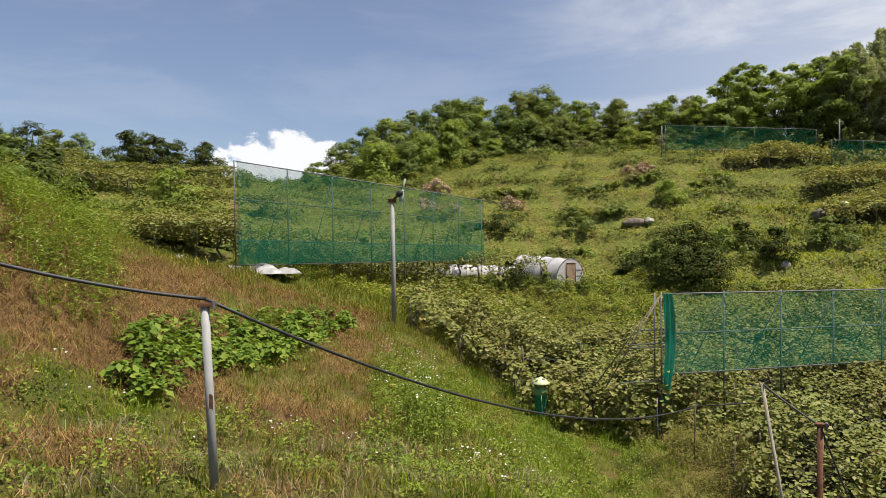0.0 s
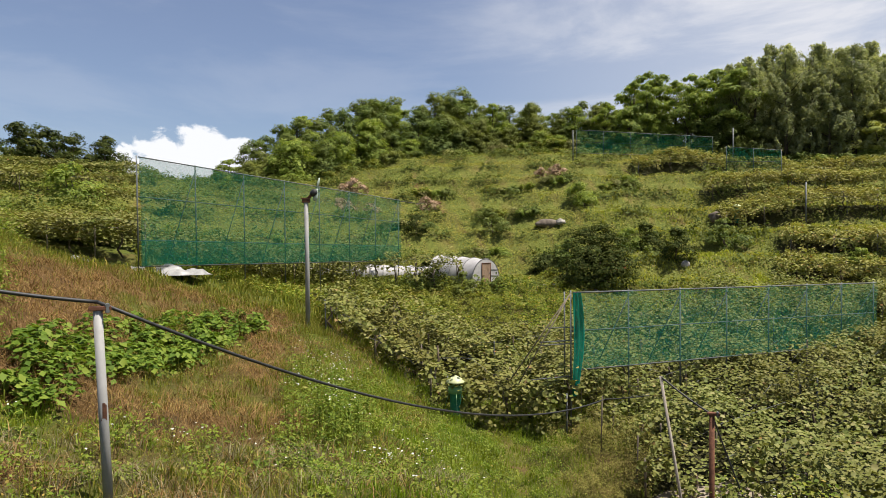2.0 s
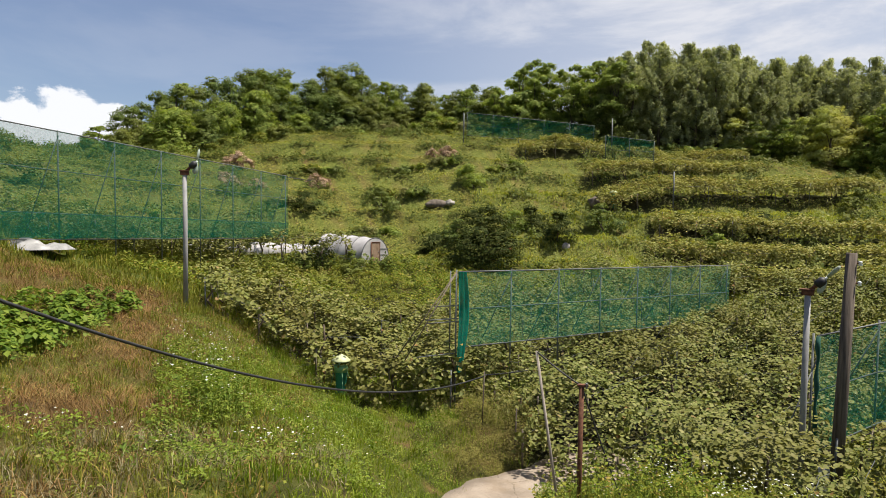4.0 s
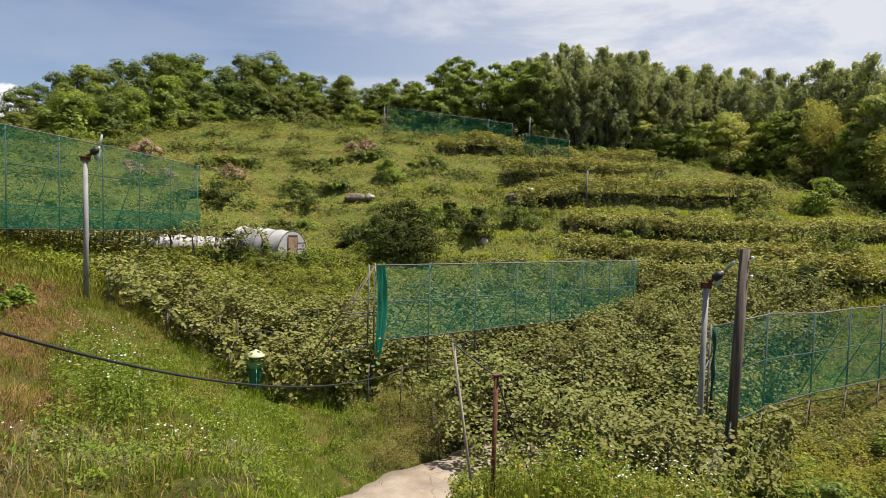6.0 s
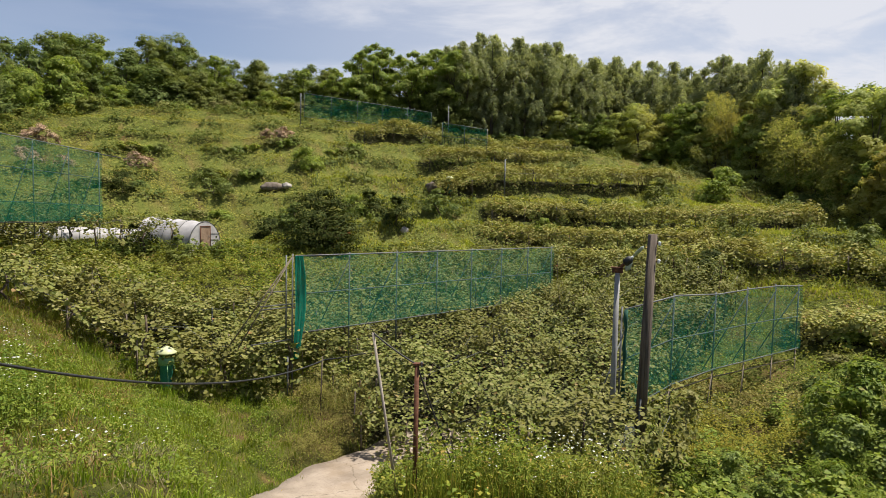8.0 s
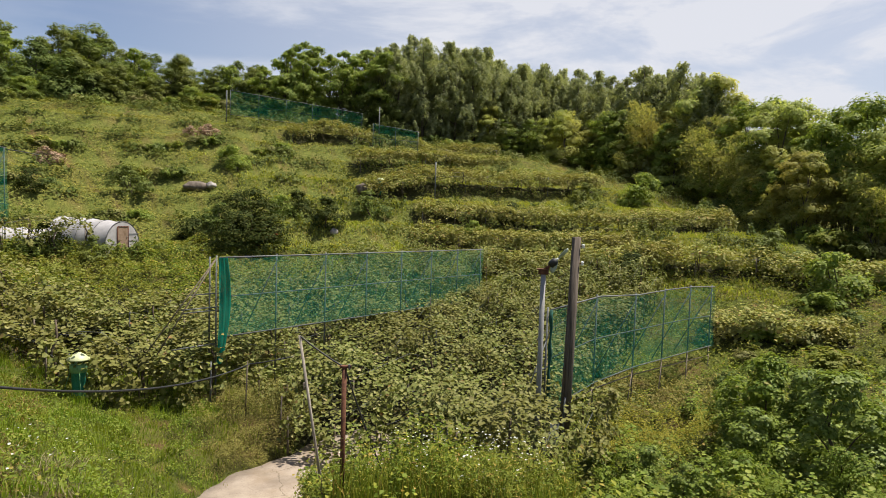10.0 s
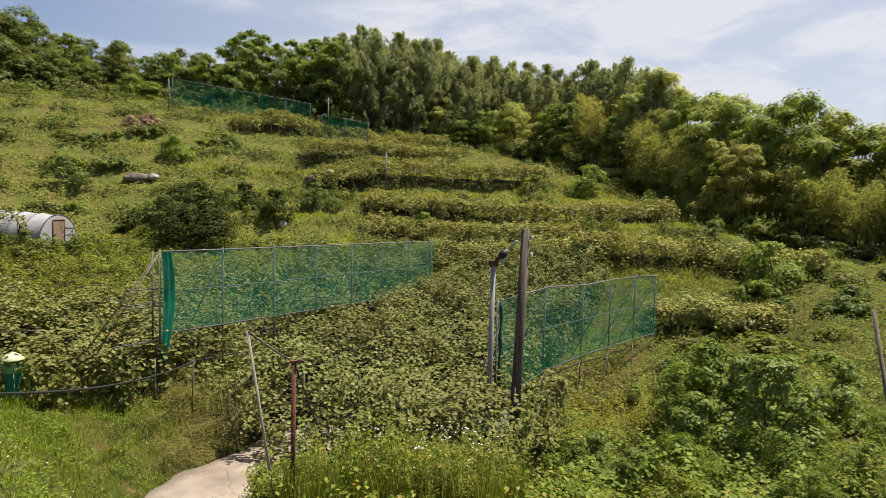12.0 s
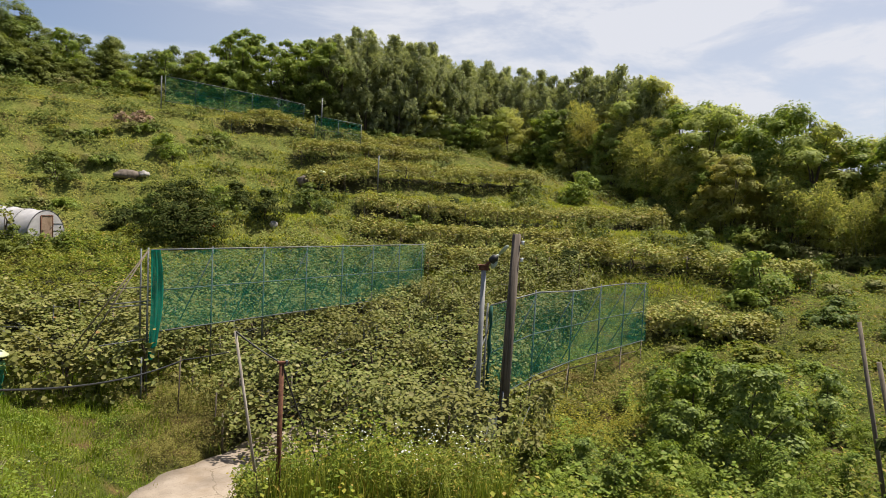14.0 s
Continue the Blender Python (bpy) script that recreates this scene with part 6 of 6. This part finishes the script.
def utility_pole(bearing, dist, top):
    x, y = at(bearing, dist)
    g = gz(x, y)
    h = EYE + top - g
    ob = thing("utility_pole", x, y, g, "dark weathered utility pole leaning beside a wind net", "utility pole", "", -bearing)
    t = 0.018
    part("pole", tube("pole", [(-0.02, 0, -0.4), (t * h * 0.5, 0, h * 0.5), (t * h, 0, h)], [0.16, 0.145, 0.125], M_woodpole, 16), ob)
    for z in (0.25, 0.75):
        part("insulator", lathe("insulator", [(0.02, h - z - 0.06), (0.05, h - z - 0.05), (0.035, h - z), (0.05, h - z + 0.04), (0.02, h - z + 0.06)], M_whitebox, 10, (t * h + 0.19, -0.05)), ob, "white insulator")
        part("insulator_arm", tube("insulator_arm", [(t * h + 0.05, 0, h - z), (t * h + 0.19, -0.05, h - z)], 0.02, M_rust, 6), ob)
    part("meter_box", box_mesh("meter_box", (0.26, 0.18, 0.62), (-0.26, -0.05, 0.85), M_whitebox, 0.02), ob, "pale grey meter box")
    part("conduit", tube("conduit", [(-0.05, -0.15, 0.0), (-0.02, -0.15, 1.4), (0.0, -0.15, 2.0)], 0.03, M_galv, 8), ob)
    part("warning_plate", box_mesh("warning_plate", (0.16, 0.02, 0.10), (0.15, -0.2, 0.2), M_whitebox, 0.004), ob, "small white plate")
    return ob


utility_pole(50.0, 19.0, -0.85)
for b, d, top in ((37.1, 55.0, 3.7), (31.9, 71.5, 10.6), (19.0, 69.5, 11.0)):
    cable_post("steel_post", b, d, top, 0.06, M_galv, "thin grey steel post on the terraces", (0, 0), False)

# ================= plastic tunnel and loose things on the terrace =================


def film_tunnel(p0, p1, radius, height, label, door):
    """White film over pipe hoops, slightly sagging between them; with a framed door in one end where asked."""
    a, b = Vector((*p0, 0)), Vector((*p1, 0))
    u = (b - a).normalized()
    v = Vector((-u.y, u.x, 0))
    long = (b - a).length
    base = gz(*p1)
    ob = thing("film_tunnel", p1[0], p1[1], base, label, "greenhouse", "film tunnels")
    m = 17
    arch = [(-math.cos(math.pi * i / (m - 1)), math.sin(math.pi * i / (m - 1)) ** 0.8) for i in range(m)]
    hoops = max(3, int(long / 0.9))
    n = hoops * 4
    fall = 0.3 * (gz(*p0) - base) / long

    def at_arch(s, w, z, grow=0.0):
        return v * (w * (radius + grow)) - u * s + Vector((0, 0, z * (height + grow) + fall * s - 0.05))

    V = []
    for k in range(n + 1):
        sag = 0.05 * math.sin(math.pi * (k % 4) / 4)
        for i, (w, z) in enumerate(arch):
            V.append(tuple(at_arch(long * k / n, w, z, -sag + 0.015 * math.sin(i * 2.3 + k * 1.7))))
    F = [(k * m + i, k * m + i + 1, (k + 1) * m + i + 1, (k + 1) * m + i) for k in range(n) for i in range(m - 1)]
    part("film_cover", mesh_from("film_cover", V, F, M_film, True), ob, "creased white film")
    for k in range(hoops + 1):
        part("hoop", tube("hoop", [at_arch(long * k / hoops, w, z, 0.012) for w, z in arch], 0.018, M_galv, 6), ob, "thin steel hoop")
    for s, far in ((-0.01, False), (long + 0.01, True)):
        bm = bmesh.new()
        bm.faces.new([bm.verts.new(tuple(at_arch(s, w * 0.98, z * 0.98))) for w, z in (arch[::-1] if far else arch)])
        part("end_panel", bm_mesh("end_panel", bm, M_film), ob, "pale end sheet")
    if door:
        high, half = height * 0.82, 0.42
        for w in (-half, half):
            part("door_post", tube("door_post", [v * w + u * 0.05 + Vector((0, 0, -0.1)), v * w + u * 0.05 + Vector((0, 0, high))], 0.028, M_rust, 6), ob)
        part("door_lintel", tube("door_lintel", [v * -half + u * 0.05 + Vector((0, 0, high)), v * half + u * 0.05 + Vector((0, 0, high))], 0.028, M_rust, 6), ob)
        for z in (0.35, 0.75, 1.15):
            part("end_rail", tube("end_rail", [v * (half + 0.03) + u * 0.04 + Vector((0, 0, z)), v * (radius * 0.93) + u * 0.04 + Vector((0, 0, z))], 0.014, M_galv, 5), ob)
        bm = bmesh.new()
        bmesh.ops.create_cube(bm, size=1.0)
        for p in bm.verts:
            p.co = v * (p.co.x * 2 * half * 0.96) + u * (0.035 + 0.02 * p.co.y) + Vector((0, 0, high * (0.5 + 0.97 * p.co.z)))
        leaf = part("door", bm_mesh("door", bm, M_door), ob, "brown sheet door")
        part("handle", tube("handle", [v * 0.28 + u * 0.05 + Vector((0, 0, 0.85)), v * 0.28 + u * 0.09 + Vector((0, 0, 0.92)), v * 0.28 + u * 0.05 + Vector((0, 0, 1.0))], 0.012, M_galv, 6), leaf)
    return ob


film_tunnel((5.81, 45.84), (8.43, 42.2), 1.4, 1.95, "white film hoop house with a framed brown door", True)
film_tunnel(at(-5.0, 46.2), at(8.2, 45.4), 0.9, 0.85, "long low white film tunnel behind vine stems", False)


def sheet_heap(bearing, dist, sx, sy, sz, seed, label, turn=0):
    """Crumpled film lying in a heap."""
    x, y = at(bearing, dist)
    ob = thing("film_heap", x, y, gz(x, y), label, "plastic sheet", "", turn)
    n = 22
    i, j = np.meshgrid(np.linspace(-1, 1, n), np.linspace(-1, 1, n), indexing="ij")
    rr = np.clip(1 - (np.abs(i) ** 2.5 + np.abs(j) ** 2.5), 0, 1) ** 0.5
    z = sz * rr * (0.75 + 0.35 * waves(i * sx, j * sy, 0.8, seed) + 0.12 * waves(i * sx, j * sy, 0.3, seed + 2)) - 0.10
    V = np.stack([i * sx * (1 + 0.08 * waves(i * 3, j * 3, 2, seed + 1)), j * sy, z], -1).reshape(-1, 3)
    F = [(a * n + b, (a + 1) * n + b, (a + 1) * n + b + 1, a * n + b + 1) for a in range(n - 1) for b in range(n - 1)]
    part("sheet", mesh_from("sheet", V, F, M_sheet, True), ob)


sheet_heap(-16.6, 29.0, 1.9, 0.6, 0.36, 3, "crumpled white plastic sheet at the foot of a net", 12)
cable("support_wire", Vector((*NA_R, EYE + 2.35)), Vector((*at(5.7, 44.5), EYE + 2.15)), 0.0, 0.02, "thin pipe reaching past the tall net")
sheet_heap(-22.5, 27.0, 0.5, 0.4, 0.25, 4, "small heap of white plastic sheet")
sheet_heap(16.8, 43.5, 1.4, 0.35, 0.16, 5, "flat strip of white plastic sheet on bare earth")
sheet_heap(15.8, 42.6, 0.9, 0.3, 0.10, 7, "flat strip of white plastic sheet on bare earth")
sheet_heap(20.6, 42.5, 0.7, 0.35, 0.16, 6, "white plastic sheet under a tree")


def rock(bearing, dist, s, seed, label, mat=M_rock):
    x, y = at(bearing, dist)
    bm = bmesh.new()
    bmesh.ops.create_icosphere(bm, subdivisions=3, radius=1.0)
    noise.seed_set(seed)
    for v in bm.verts:
        k = 1 + 0.28 * noise.noise(v.co * 1.4 + Vector((seed, 0, 0))) + 0.08 * noise.noise(v.co * 4)
        v.co = Vector((v.co.x * s[0], v.co.y * s[1], v.co.z * s[2])) * k
    ob = new("rock", bm_mesh("rock", bm, mat, True))
    ob.matrix_basis = pose(x, y, gz(x, y) + s[2] * 0.55)
    return tagged(ob, label, "rock", "hillside rocks")


rock(17.9, 54.3, (0.42, 0.32, 0.26), 1, "pale weathered boulder on a terrace")
rock(16.7, 54.2, (0.9, 0.5, 0.42), 2, "brown boulder half hidden by shrubs", M_rockbrown)
rock(30.6, 55.5, (0.52, 0.4, 0.45), 3, "rounded dark grey boulder in grass", M_rockbrown)
rock(28.3, 47.0, (0.3, 0.22, 0.25), 4, "small pale stone in the grass", M_rock)
